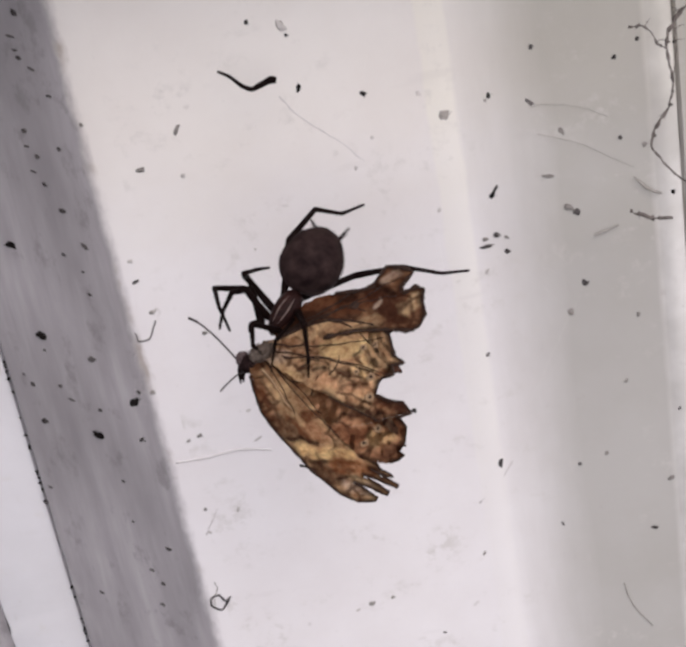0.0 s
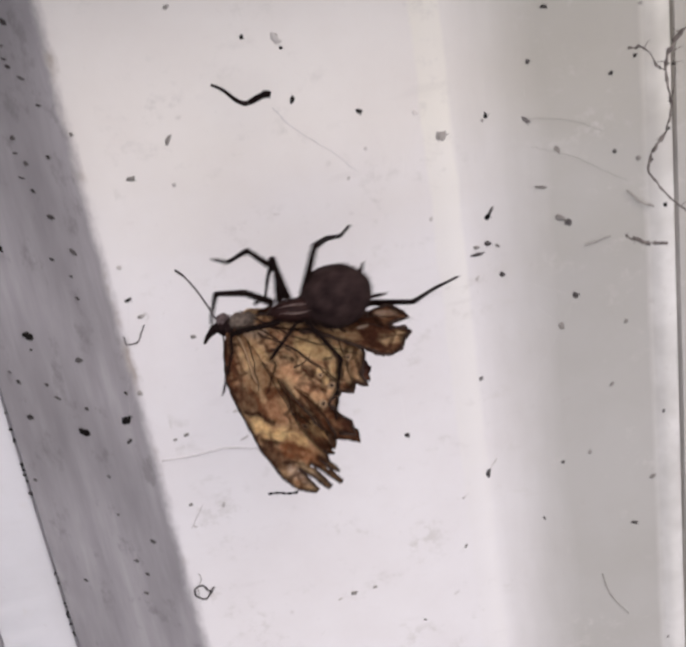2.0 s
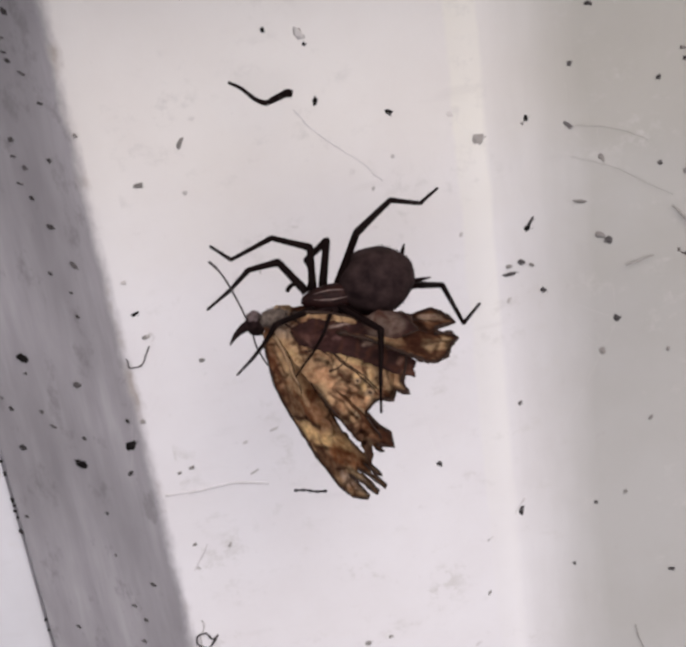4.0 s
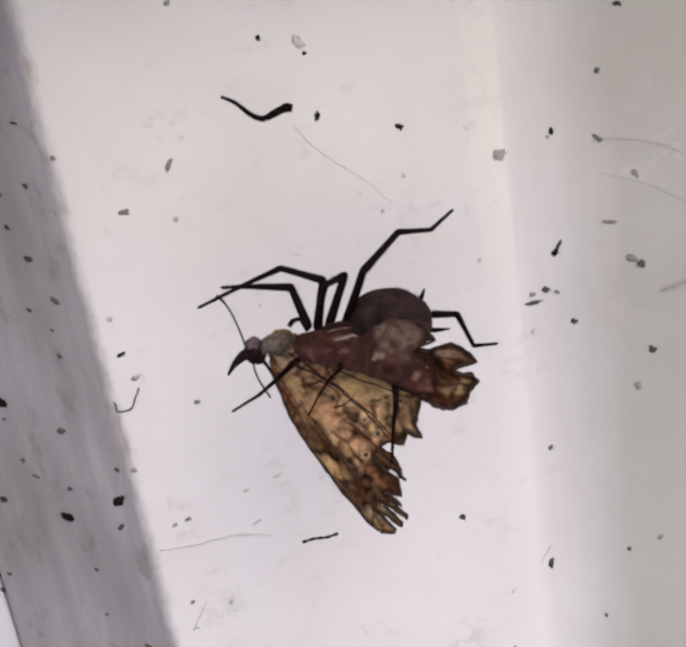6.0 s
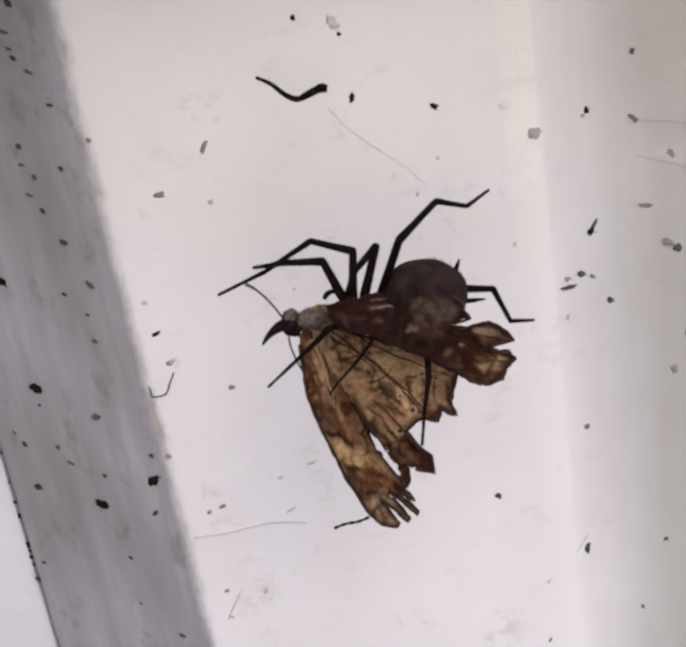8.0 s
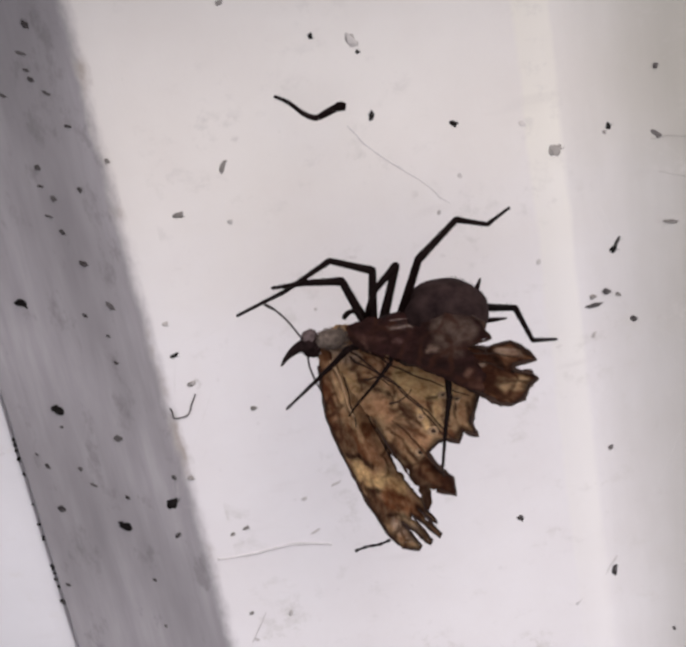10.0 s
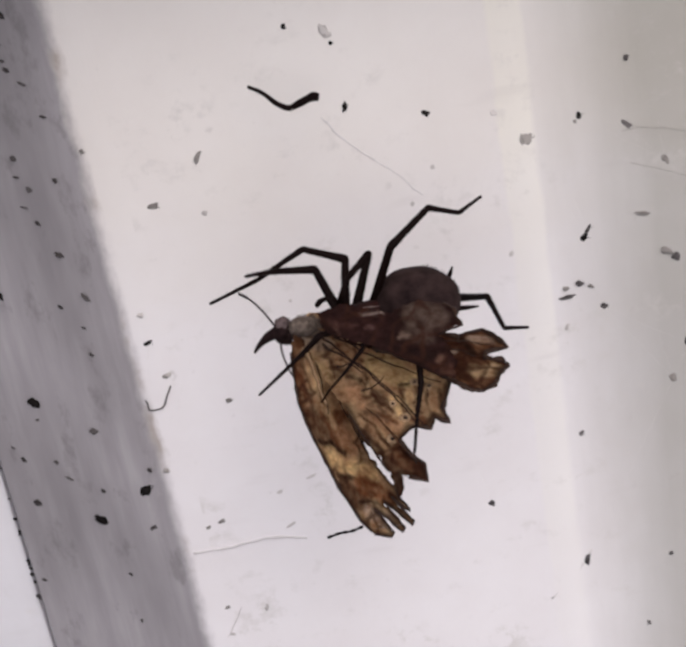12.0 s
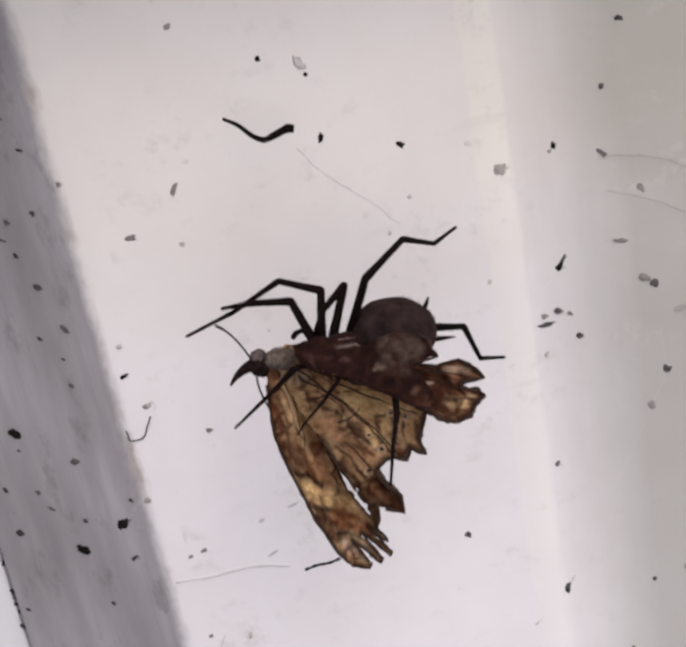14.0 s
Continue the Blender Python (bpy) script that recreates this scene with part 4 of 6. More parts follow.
STUCK_RIGHT = [
    (38.9, 20.4, 60, 0.65, 0.5, 1), (41.9, 19.0, 40, 0.7, 0.5, 2), (23.2, 8.4, -30, 0.8, 0.35, 2), (39.4, -5.6, 80, 0.7, 0.5, 2), (39.2, -41.2, -10, 1.25, 0.5, 1), (14.4, -41.9, 70, 0.9, 0.35, 2),
    (6.8, -55.1, -10, 0.6, 0.35, 1), (5.2, 21.9, 70, 0.6, 0.35, 3), (-24.7, 6.8, 15, 0.75, 0.5, 2), (-18.4, 2.4, 10, 0.8, 0.5, 2), (-23.9, -13.8, 30, 0.6, 0.4, 2), (-22.3, -13.3, 32, 1.0, 0.42, 2)]
STUCK_LOW = [
    (45.0, 11.9, 30, 0.65, 0.55, 0), (44.0, -21.2, 60, 0.7, 0.5, 1), (33.5, -27.5, 60, 0.8, 0.5, 2), (17.0, -36.5, 60, 1.5, 0.3, 3),
    (-23.9, -25.5, 30, 0.6, 0.45, 2), (-19.3, -26.5, 75, 0.9, 0.4, 3), (-5.3, -48.0, 30, 0.8, 0.4, 3), (0.1, -46.8, 20, 0.7, 0.4, 2), (-11.0, -9.4, 28, 1.6, 0.28, 3), (-14.5, -15.5, 35, 1.3, 0.3, 3)]
STRIP_SPOTS = [
    (-32.4, 49.1, 1.1), (-33.6, 46.2, 0.9), (-33.5, 44.4, 0.6), (-33.3, 43.4, 0.7), (-32.1, 41.9, 0.8), (-30.7, 38.2, 0.8),
    (-36.7, 41.9, 0.8), (-35.1, 33.8, 0.9), (-35.3, 31.7, 0.7), (-34.3, 30.3, 0.9), (-35.3, 28.2, 0.7), (-31.2, 31.1, 0.6),
    (-32.9, 22.5, 1.0), (-34.3, 16.2, 0.8), (-31.2, 17.3, 1.1), (-32.3, 13.6, 0.6), (-32.2, 10.2, 0.7), (-41.0, 17.8, 1.5),
    (-34.3, 26.3, 0.8), (-40.3, 3.9, 2.3), (-34.3, 0.2, 1.2), (-43.7, -3.8, 1.1), (-38.8, -6.3, 0.8), (-43.5, -9.9, 1.2),
    (-39.8, -4.1, 0.7), (-36.2, -12.2, 1.9), (-35.1, -8.0, 0.7), (-32.7, -38.3, 0.9), (-33.6, -42.2, 0.9),
    (-42.5, -40.4, 0.9), (-33.8, -35.8, 0.7), (-30.6, -31.8, 0.8)]
STRIP_SPOTS_LOW = [
    (-47.0, -23.9, 0.9), (-34.5, -20.0, 0.7), (-44.6, -2.1, 0.5), (-40.6, 1.7, 0.5), (-29.0, -5.0, 0.6), (-30.0, -13.0, 0.6),
    (-34.7, -27.0, 0.6), (-45.6, -21.3, 0.7)]
rng = random.Random(11)
for x, y, z, tilt, long, wide, tone in CAUGHT + CAUGHT_MORE:
    speck(Matrix.Translation(Vector((x, y, z)) * MM), long, wide, tilt, TONES[tone][0], TONES[tone][1] + " crumb of debris hanging in spider silk", "debris in the web", rng)
for x, z, tilt, long, wide, tone in STUCK + STUCK_MORE + STUCK_FAINT + STUCK_RIGHT + STUCK_LOW:
    speck(LEAN @ Matrix.Translation(Vector((x, panel_y(x) - 0.1, z)) * MM), long, wide, tilt, TONES[tone][0], "small " + TONES[tone][1] + " dirt speck stuck to white paint", "dirt on the panel", rng)
for x, z, long in STRIP_SPOTS + STRIP_SPOTS_LOW:
    speck(LEAN @ Matrix.Translation(Vector((x, (-27.5 - x) * STRIP - 0.15, z)) * MM), long * rng.uniform(0.9, 1.3), long * rng.uniform(0.32, 0.55), rng.uniform(-65, -20), SOOT if long > 1.4 else GRIME, "dark dirt speck stuck to the grey edge", "dirt on the grey edge", rng)

pts = smoothed([(-9.53, 1.00, 21.16), (-8.18, 1.00, 20.25), (-6.95, 1.00, 18.90), (-5.82, 1.00, 18.25), (-4.80, 1.00, 18.52), (-3.40, 1.00, 18.95), (-2.72, 1.00, 18.79)], 4)
shed = tagged(new("insect_leg"), "loose black bent insect leg stuck near the panel", "insect leg")
part("joint", tube(bmesh.new(), pts[:14], [0.17 + 0.16 * k / 13 for k in range(14)], 8), LEG, shed)
part("joint", tube(bmesh.new(), pts[13:], [0.30 + 0.10 * math.sin(k * 0.3) + (0.1 if k > 6 else 0) for k in range(len(pts) - 13)], 8), LEG, shed)
pts = smoothed([(0, 0, 0), (1.25, 0, 0.08), (2.4, 0, -0.06), (3.6, 0, 0.05)], 5)
twig = link("twig", tube(bmesh.new(), pts, [0.14 + 0.05 * math.sin(k * 1.9) for k in range(len(pts))], 7), SOOT)
tagged(twig, "thin dark crooked fibre hanging in silk", "fibre")


def strand(name, pts, y, r, material, label):
    bm = bmesh.new()
    line = smoothed([(x, y + (panel_y(x) if y > -1 else 0.0), z) for x, z in pts], 7)
    line = [p + 0.14 * Vector((noise.noise(p * 1.3), 0, noise.noise(p * 1.3 + Vector((7, 7, 7))))) + 0.5 * Vector((noise.noise(p * 0.25), 0, 0)) for p in line]
    tube(bm, line, [r * (0.7 + 0.9 * abs(noise.noise(p * 1.9))) for p in line], 6)
    return tagged(link(name, bm, material), label, "web")


def clotted(name, pts, y, r, label, seed):
    """An old strand: kinked, uneven, beaded with clots of dust."""
    rng = random.Random(seed)
    bm = bmesh.new()
    line = smoothed([(x, y, z) for x, z in pts], 9)
    line = [p + 0.22 * Vector((noise.noise(p * 1.1), 0, noise.noise(p * 1.1 + Vector((7, 7, 7))))) + 0.5 * Vector((noise.noise(p * 0.25), 0, 0)) for p in line]
    tube(bm, line, [r * (0.35 + 1.9 * abs(noise.noise(p * 0.8 + Vector((seed, 0, 0))))) for p in line], 6)
    for p in line[1::4]:
        if rng.random() < 0.6:
            keep = len(bm.verts)
            bmesh.ops.create_icosphere(bm, subdivisions=1, radius=r * rng.uniform(0.7, 1.9) * MM)
            bm.verts.ensure_lookup_table()
            for v in bm.verts[keep:]:
                v.co = v.co * (1 + 0.6 * noise.noise(v.co * 5000 + p)) + (p + Vector((rng.uniform(-0.25, 0.25), 0, rng.uniform(-0.2, 0.2)))) * MM
        if rng.random() < 0.35:
            q = p + Vector((rng.uniform(-1.3, 1.3), 0, rng.uniform(-1.0, 1.0)))
            tube(bm, [p, (p + q) / 2 + Vector((0, 0, 0.15)), q], [0.06, 0.045, 0.02], 4)
    return tagged(link(name, bm, OLDSILK), label, "web")


for k, (line, r) in enumerate((([(47.58, 18.28), (45.70, 16.83), (44.11, 13.75), (43.71, 8.95), (41.93, 5.62), (39.88, 3.31), (39.64, 1.11), (41.06, -1.18), (43.70, -3.64)], 0.19), ([(39.95, 16.71), (41.72, 16.27), (43.02, 14.07), (44.01, 13.23)], 0.14), ([(35.77, -5.10), (36.97, -5.85), (38.42, -6.44), (40.42, -6.86)], 0.15), ([(43.71, 8.95), (45.02, 12.50), (45.46, 15.68), (46.50, 17.66)], 0.09))):
    clotted("web_strand", line, -2.0, r, "thick dirty strand of old cobweb", k + 2)
for line, r in (([(28.58, 22.42), (32.68, 20.78), (36.48, 18.57), (40.37, 16.20)], 0.035), ([(40.26, 14.73), (40.99, 13.65), (42.08, 12.68), (43.66, 11.99)], 0.15), ([(34.48, 7.11), (35.86, 7.54), (37.67, 8.21)], 0.11), ([(27.84, 26.17), (30.92, 26.11), (34.75, 24.96), (37.75, 23.66)], 0.035)):
    strand("web_strand", line, -0.45, r, DUSTSILK, "matted grey cobweb thread clinging to the paint").matrix_world = LEAN
for line, r in (([(-2.93, 33.24), (-1.42, 30.99), (0.80, 28.74), (3.70, 26.02), (6.58, 22.66)], 0.045), ([(-26.38, -17.00), (-21.69, -17.06), (-17.44, -16.70), (-12.88, -17.71)], 0.09), ([(14.80, -32.92), (17.73, -29.99), (20.20, -26.70)], 0.06)):
    strand("web_strand", line, -0.02, r * 2.3, LINT, "faint dusty silk thread lying on white paint").matrix_world = LEAN

tagged(strand("fibre", [(34.07, -50.92), (35.07, -55.32), (37.81, -59.34)], -0.1, 0.10, DUSTSILK, "thin curved grey fibre stuck to the paint"), category="fibre").matrix_world = LEAN
for line, r, tone in (([(-27.49, 4.24), (-27.21, 2.98), (-26.05, 2.89), (-25.27, 3.94), (-24.51, 5.48)], 0.10, GRIME),
                      ([(-23.49, -41.37), (-24.94, -43.34), (-26.14, -42.71), (-26.03, -41.32), (-24.88, -40.70), (-24.30, -41.89), (-23.44, -41.47)], 0.15, GRIME),
                      ([(-24.88, -38.36), (-24.80, -39.60), (-25.59, -41.29), (-25.84, -43.21)], 0.06, DUSTSILK), ([(-24.40, -29.69), (-23.41, -27.67), (-22.34, -25.85)], 0.07, LINT)):
    tagged(strand("fibre", line, -0.12, r, tone, "short curled fibre stuck to the paint"), category="fibre").matrix_world = LEAN

# fine silk that carries the debris, tied back to the panel
bm = bmesh.new()
knots = [Vector(c[:3]) for c in CAUGHT + CAUGHT_MORE] + [Vector((-9.5, 1.0, 20.5)), Vector((-6.3, 2.0, -24.2)), Vector((11.1, 0, 5.7)), Vector((12.9, 0, -7.8)), Vector((-16.8, 0, 0.1)), Vector((-9.0, 0, -3.0))]
slope = math.tan(radians(35.196))
for i, p in enumerate(knots):
    near = sorted((q for j, q in enumerate(knots) if j != i), key=lambda q: (q - p).length)[:2]
    for q in near:
        tube(bm, [p, (p + q) / 2 + Vector((0, 0, -0.2)), q], [0.004] * 3, 3)
    tube(bm, [p, Vector((p.x + 1.5, 25.42 - slope * (p.z + 6 + 8.99), p.z + 6))], [0.004] * 2, 3)
tagged(link("spider_web", bm, SILK), "sparse fine silk threads holding crumbs of debris", "web", kind="stuff")

# dirt packed in the joint beside the grey edge
bm = bmesh.new()
for k in range(110):
    z = rng.uniform(-75, 60)
    if noise.noise(Vector((z * 0.13, 0, 1))) < 0.02:
        continue
    r = rng.uniform(0.06, 0.24)
    got = bmesh.ops.create_icosphere(bm, subdivisions=1, radius=r * MM)
    for v in got["verts"]:
        v.co = Vector((v.co.x * 0.8, v.co.y, v.co.z * 1.8)) * (1 + 0.5 * noise.noise(v.co * 4000 + Vector((k, 0, 0)))) + Vector((-47.22 + rng.uniform(-0.25, 0.25), 8.0, z)) * MM
ob = tagged(link("joint_dirt", bm, SOOT), "black grime packed in the panel joint", "dirt", kind="stuff")
ob.matrix_world = LEAN

# ---- what moves ----
BUTTERFLY_ROWS = [
    (0.0, -10.59, -14.15, 20.3, -7.4, 7.4),
    (0.3, -10.15, -16.68, 23.2, -3.1, 3.1),
    (0.5, -7.94, -13.33, 10.2, -3.2, 6.0),
    (1.0, -8.53, -14.68, 13.2, -4.6, 7.3),
    (1.1, -9.17, -15.02, 14.2, -4.4, 6.1),
    (1.2, -9.25, -14.94, 23.6, 2.4, -2.4),
    (1.3, -9.51, -15.96, 17.7, -3.4, 3.4),
    (1.4, -9.33, -13.78, 11.7, -2.2, 2.2),
    (1.5, -4.17, -7.34, -9.1, -2.3, 2.3),
    (1.6, -3.46, -4.68, -15.0, 0.6, -0.6),
    (1.7, -7.05, -5.00, 4.5, 7.0, -7.0),
    (1.8, -8.56, -4.47, -0.7, -2.0, 2.0),
    (1.9, -11.44, -6.46, 19.1, 10.4, -10.4),
    (2.0, -11.13, -7.58, 3.1, -3.8, 2.3),
    (2.1, -11.72, -7.34, 9.1, 1.2, -1.2),
    (2.2, -11.36, -8.58, 10.4, 1.2, -1.2),
    (2.3, -10.71, -7.30, 6.7, 0.5, -0.5),
    (2.4, -9.85, -6.96, 4.8, -1.5, 1.5),
    (2.5, -8.79, -6.02, 2.6, -4.2, 2.7),
    (3.0, -9.35, -6.50, 4.4, -4.2, 2.7),
    (5.5, -9.11, -4.80, 6.5, 0.0, -7.7),
    (6.0, -9.00, -4.64, 5.7, 0.3, -6.6),
    (6.5, -8.81, -4.19, 0.6, -2.9, -1.9),
    (7.5, -8.72, -4.14, 0.0, -3.3, -2.0)]
TWIG_ROWS = [
    (0.0, -8.04, -27.41, -29.1),
    (0.5, -8.99, -27.62, -37.0),
    (1.0, -9.26, -28.37, -37.1),
    (1.5, -9.12, -22.80, -15.2),
    (2.0, -10.99, -28.07, -6.8),
    (2.5, -9.40, -25.25, -13.0),
    (3.0, -9.69, -24.67, -18.9),
    (5.5, -9.00, -23.49, 1.5),
    (7.5, -9.56, -24.17, 6.6),
    (14.0, -9.56, -24.17, 6.6)]
SPIDER_ROWS = [
    (0.0, -6.90, 1.00, -9.29, 47.6),
    (0.3, -4.87, 1.00, -10.33, 20.1),
    (0.5, -4.24, 1.00, -9.57, 25.1),
    (1.0, -5.33, 1.00, -10.68, 25.0),
    (1.1, -5.37, 1.00, -11.53, 23.5),
    (1.2, -3.78, 1.00, -15.09, 20.1),
    (1.3, -5.16, 1.00, -13.70, 23.8),
    (1.4, -4.45, 1.00, -10.56, 27.2),
    (1.5, 2.56, 1.00, -4.71, 23.2),
    (1.6, 1.77, 1.00, -2.91, 10.6),
    (1.7, 0.12, 1.00, -3.34, 19.1),
    (1.8, 5.07, 1.00, 3.25, -12.8),
    (1.9, 5.60, 1.00, -2.88, 26.0),
    (2.0, -4.40, -2.20, -7.12, 7.8),
    (2.1, -5.30, -2.30, -6.54, 7.4),
    (2.2, -3.76, -2.60, -8.38, 0.8),
    (2.3, -4.53, -1.60, -6.12, 9.0),
    (2.4, -3.13, -0.40, -5.39, 15.9),
    (2.5, -1.90, 1.00, -3.51, 13.8),
    (3.0, -2.68, 1.00, -3.66, 12.4),
    (5.5, -2.22, 1.00, -4.28, 4.9),
    (6.0, -2.71, 1.00, -4.35, 2.1),
    (6.5, -2.84, 1.00, -3.38, 5.1),
    (7.5, -2.54, 1.00, -3.59, 2.9)]


def between(rows, t):
    if t <= rows[0][0]:
        return rows[0][1:]
    for a, b in zip(rows, rows[1:]):
        if t <= b[0]:
            s = (t - a[0]) / (b[0] - a[0])
            return [x + (y - x) * s for x, y in zip(a[1:], b[1:])]
    return rows[-1][1:]


def spider_at(t):
    x, y, z, turn = between(SPIDER_ROWS, t)
    return pose(x * MM, y * MM, z * MM, 0, -turn, 0)


def step(which, t, *joints):
    which[5].append((t, *[v for j in joints for v in j]))


def along(a, b):
    return Matrix.Translation(a * MM) @ (b - a).to_track_quat("Z", "Y").to_matrix().to_4x4()


TIMES = [0, 0.15, 0.3, 0.4, 0.5, 0.75, 1.0, 1.1, 1.2, 1.3, 1.4, 1.5, 1.6, 1.7, 1.8, 1.9, 2.0, 2.1, 2.2, 2.3, 2.4, 2.5, 2.75, 3.0, 3.5, 4.0, 4.5, 5.0, 5.5, 5.75, 6.0, 6.5, 7.5, 14.0]


def motions():
    step(leg["A"], 0.0, (-10.63, -1.29, -5.98), (-14.32, 0.64, -4.93), (-13.85, -3.78, -7.82), (-13.39, 0.74, -10.26))
    step(leg["A"], 0.3, (-9.38, -1.27, -7.02), (-12.88, 0.70, -7.67), (-12.83, -3.14, -11.24), (-11.78, 1.62, -12.54))
    step(leg["A"], 0.5, (-9.09, -1.25, -6.62), (-12.45, 0.74, -8.40), (-12.69, -2.72, -12.42), (-11.24, 2.20, -12.96))
    step(leg["A"], 1.0, (-9.33, -0.73, -6.54), (-12.96, 0.78, -8.27), (-12.89, -2.11, -12.72), (-11.55, 0.28, -17.10))
    step(leg["A"], 1.1, (-8.98, -1.10, -7.33), (-12.45, 0.74, -8.57), (-12.65, -2.36, -12.79), (-11.78, 0.51, -16.61))
    step(leg["A"], 1.2, (-7.40, -1.46, -10.15), (-10.71, 0.70, -10.89), (-11.19, -2.60, -14.90), (-10.79, 0.75, -18.17))
    step(leg["A"], 1.3, (-8.06, -1.82, -9.25), (-11.21, 0.66, -9.50), (-11.96, -2.85, -13.28), (-12.03, 0.98, -16.00))
    step(leg["A"], 1.4, (-7.15, -2.19, -7.04), (-10.14, 0.62, -6.81), (-11.17, -3.10, -10.36), (-11.71, 1.22, -12.53))
    step(leg["A"], 1.5, (-1.50, -2.55, -2.80), (-4.34, 0.59, -2.07), (-5.64, -3.34, -5.40), (-6.65, 1.45, -7.02))
    step(leg["A"], 1.6, (-1.86, -1.86, -0.80), (-4.77, 0.29, 0.23), (-6.31, -1.92, -2.59), (-7.41, 0.92, -3.83))
    step(leg["A"], 1.7, (-2.86, -1.17, -0.49), (-5.85, 0.00, 0.85), (-7.63, -0.51, -1.46), (-8.82, 0.39, -2.32))
    step(leg["A"], 1.8, (1.08, -0.48, 5.10), (-1.98, -0.29, 6.74), (-4.00, 0.91, 4.94), (-5.28, -0.14, 4.46))
    step(leg["A"], 1.9, (1.72, 0.21, 1.15), (-1.41, -0.58, 3.09), (-3.68, 2.32, 1.81), (-5.05, -0.67, 1.70))
    step(leg["A"], 2.0, (-5.55, 0.90, -1.39), (-8.75, -0.88, 0.85), (-11.26, 3.74, 0.08), (-12.73, -1.20, 0.35))
    step(leg["A"], 2.1, (-6.44, 0.54, -0.95), (-9.76, -0.56, 1.11), (-12.34, 2.25, 0.30), (-14.09, -0.86, 0.66))
    step(leg["A"], 2.2, (-5.51, 0.19, -2.32), (-8.95, -0.25, -0.46), (-11.59, 0.76, -1.30), (-13.63, -0.52, -0.85))
    step(leg["A"], 2.3, (-6.31, -0.17, -0.63), (-9.87, 0.06, 1.04), (-12.58, -0.72, 0.17), (-14.90, -0.17, 0.71))
    step(leg["A"], 2.4, (-5.48, -0.52, -0.08), (-9.15, 0.37, 1.40), (-11.94, -2.21, 0.50), (-14.54, 0.17, 1.12))
    step(leg["A"], 2.5, (-4.78, -0.88, 1.34), (-8.57, 0.68, 2.63), (-11.42, -3.69, 1.68), (-14.32, 0.52, 2.40))
    step(leg["A"], 3.0, (-4.18, -0.89, 1.45), (-7.85, 0.48, 3.22), (-10.50, -3.90, 1.83), (-13.38, 0.35, 2.44))
    step(leg["A"], 5.5, (-2.63, 0.57, 1.40), (-6.21, -1.35, 2.78), (-9.45, 2.86, 2.60), (-12.51, -1.24, 1.97))
    step(leg["A"], 6.0, (-2.75, -0.11, 1.15), (-6.62, -0.35, 3.00), (-10.41, 3.33, 2.47), (-15.34, 3.21, 0.96))
    step(leg["A"], 7.5, (-3.05, 0.64, 2.17), (-7.00, 0.41, 3.84), (-11.84, 0.58, 1.66), (-16.77, 0.48, 0.15))
    step(leg["B"], 0.0, (-9.97, 0.68, -5.84), (-12.17, -2.19, -6.25), (-13.72, 0.17, -7.88), (-14.29, -2.32, -10.18))
    step(leg["B"], 0.3, (-8.74, -1.11, -7.75), (-10.68, -0.56, -8.77), (-11.63, -0.98, -10.78), (-11.72, -1.00, -13.51))
    step(leg["B"], 0.5, (-8.45, -2.31, -7.92), (-10.22, 0.52, -9.35), (-10.78, -1.76, -11.62), (-10.54, -0.12, -14.63))
    step(leg["B"], 1.0, (-9.59, -2.13, -8.63), (-11.91, 0.25, -10.09), (-13.09, -1.41, -12.64), (-13.90, 1.49, -14.29))
    step(leg["B"], 1.1, (-9.32, -2.14, -9.19), (-11.64, 0.30, -10.53), (-12.94, -0.98, -13.11), (-13.91, 1.39, -15.04))
    step(leg["B"], 1.2, (-7.83, -2.15, -11.79), (-10.15, 0.35, -13.00), (-11.57, -0.54, -15.61), (-12.69, 1.28, -17.82))
    step(leg["B"], 1.3, (-8.58, -2.17, -10.67), (-10.89, 0.40, -11.75), (-12.43, -0.11, -14.39), (-13.71, 1.17, -16.88))
    step(leg["B"], 1.4, (-7.75, -2.18, -8.24), (-10.07, 0.45, -9.19), (-11.73, 0.32, -11.87), (-13.16, 1.07, -14.64))
    step(leg["B"], 1.5, (-2.20, -2.19, -3.77), (-4.51, 0.50, -4.59), (-6.29, 0.76, -7.31), (-7.88, 0.96, -10.35))
    step(leg["B"], 1.6, (-3.36, -1.55, -2.05), (-5.84, 0.23, -2.70), (-7.40, 0.88, -5.33), (-8.68, 0.52, -8.20))
    step(leg["B"], 1.7, (-5.18, -0.92, -2.01), (-7.82, -0.04, -2.48), (-9.15, 1.01, -5.03), (-10.13, 0.08, -7.73))
    step(leg["B"], 1.8, (-2.04, -0.29, 3.30), (-4.85, -0.30, 3.00), (-5.96, 1.13, 0.54), (-6.63, -0.37, -1.99))
    step(leg["B"], 1.9, (-2.21, 0.34, -0.93), (-5.19, -0.57, -1.04), (-6.07, 1.26, -3.42), (-6.44, -0.81, -5.79))
    step(leg["B"], 2.0, (-10.28, 0.98, -3.75), (-13.43, -0.84, -3.68), (-14.08, 1.39, -5.98), (-14.15, -1.25, -8.17))
    step(leg["B"], 2.1, (-10.73, 0.99, -3.02), (-13.92, -0.47, -3.25), (-14.79, 1.33, -5.63), (-15.25, -0.78, -7.95))
    step(leg["B"], 2.2, (-9.34, 1.00, -4.11), (-12.58, -0.10, -4.63), (-13.67, 1.27, -7.11), (-14.51, -0.31, -9.54))
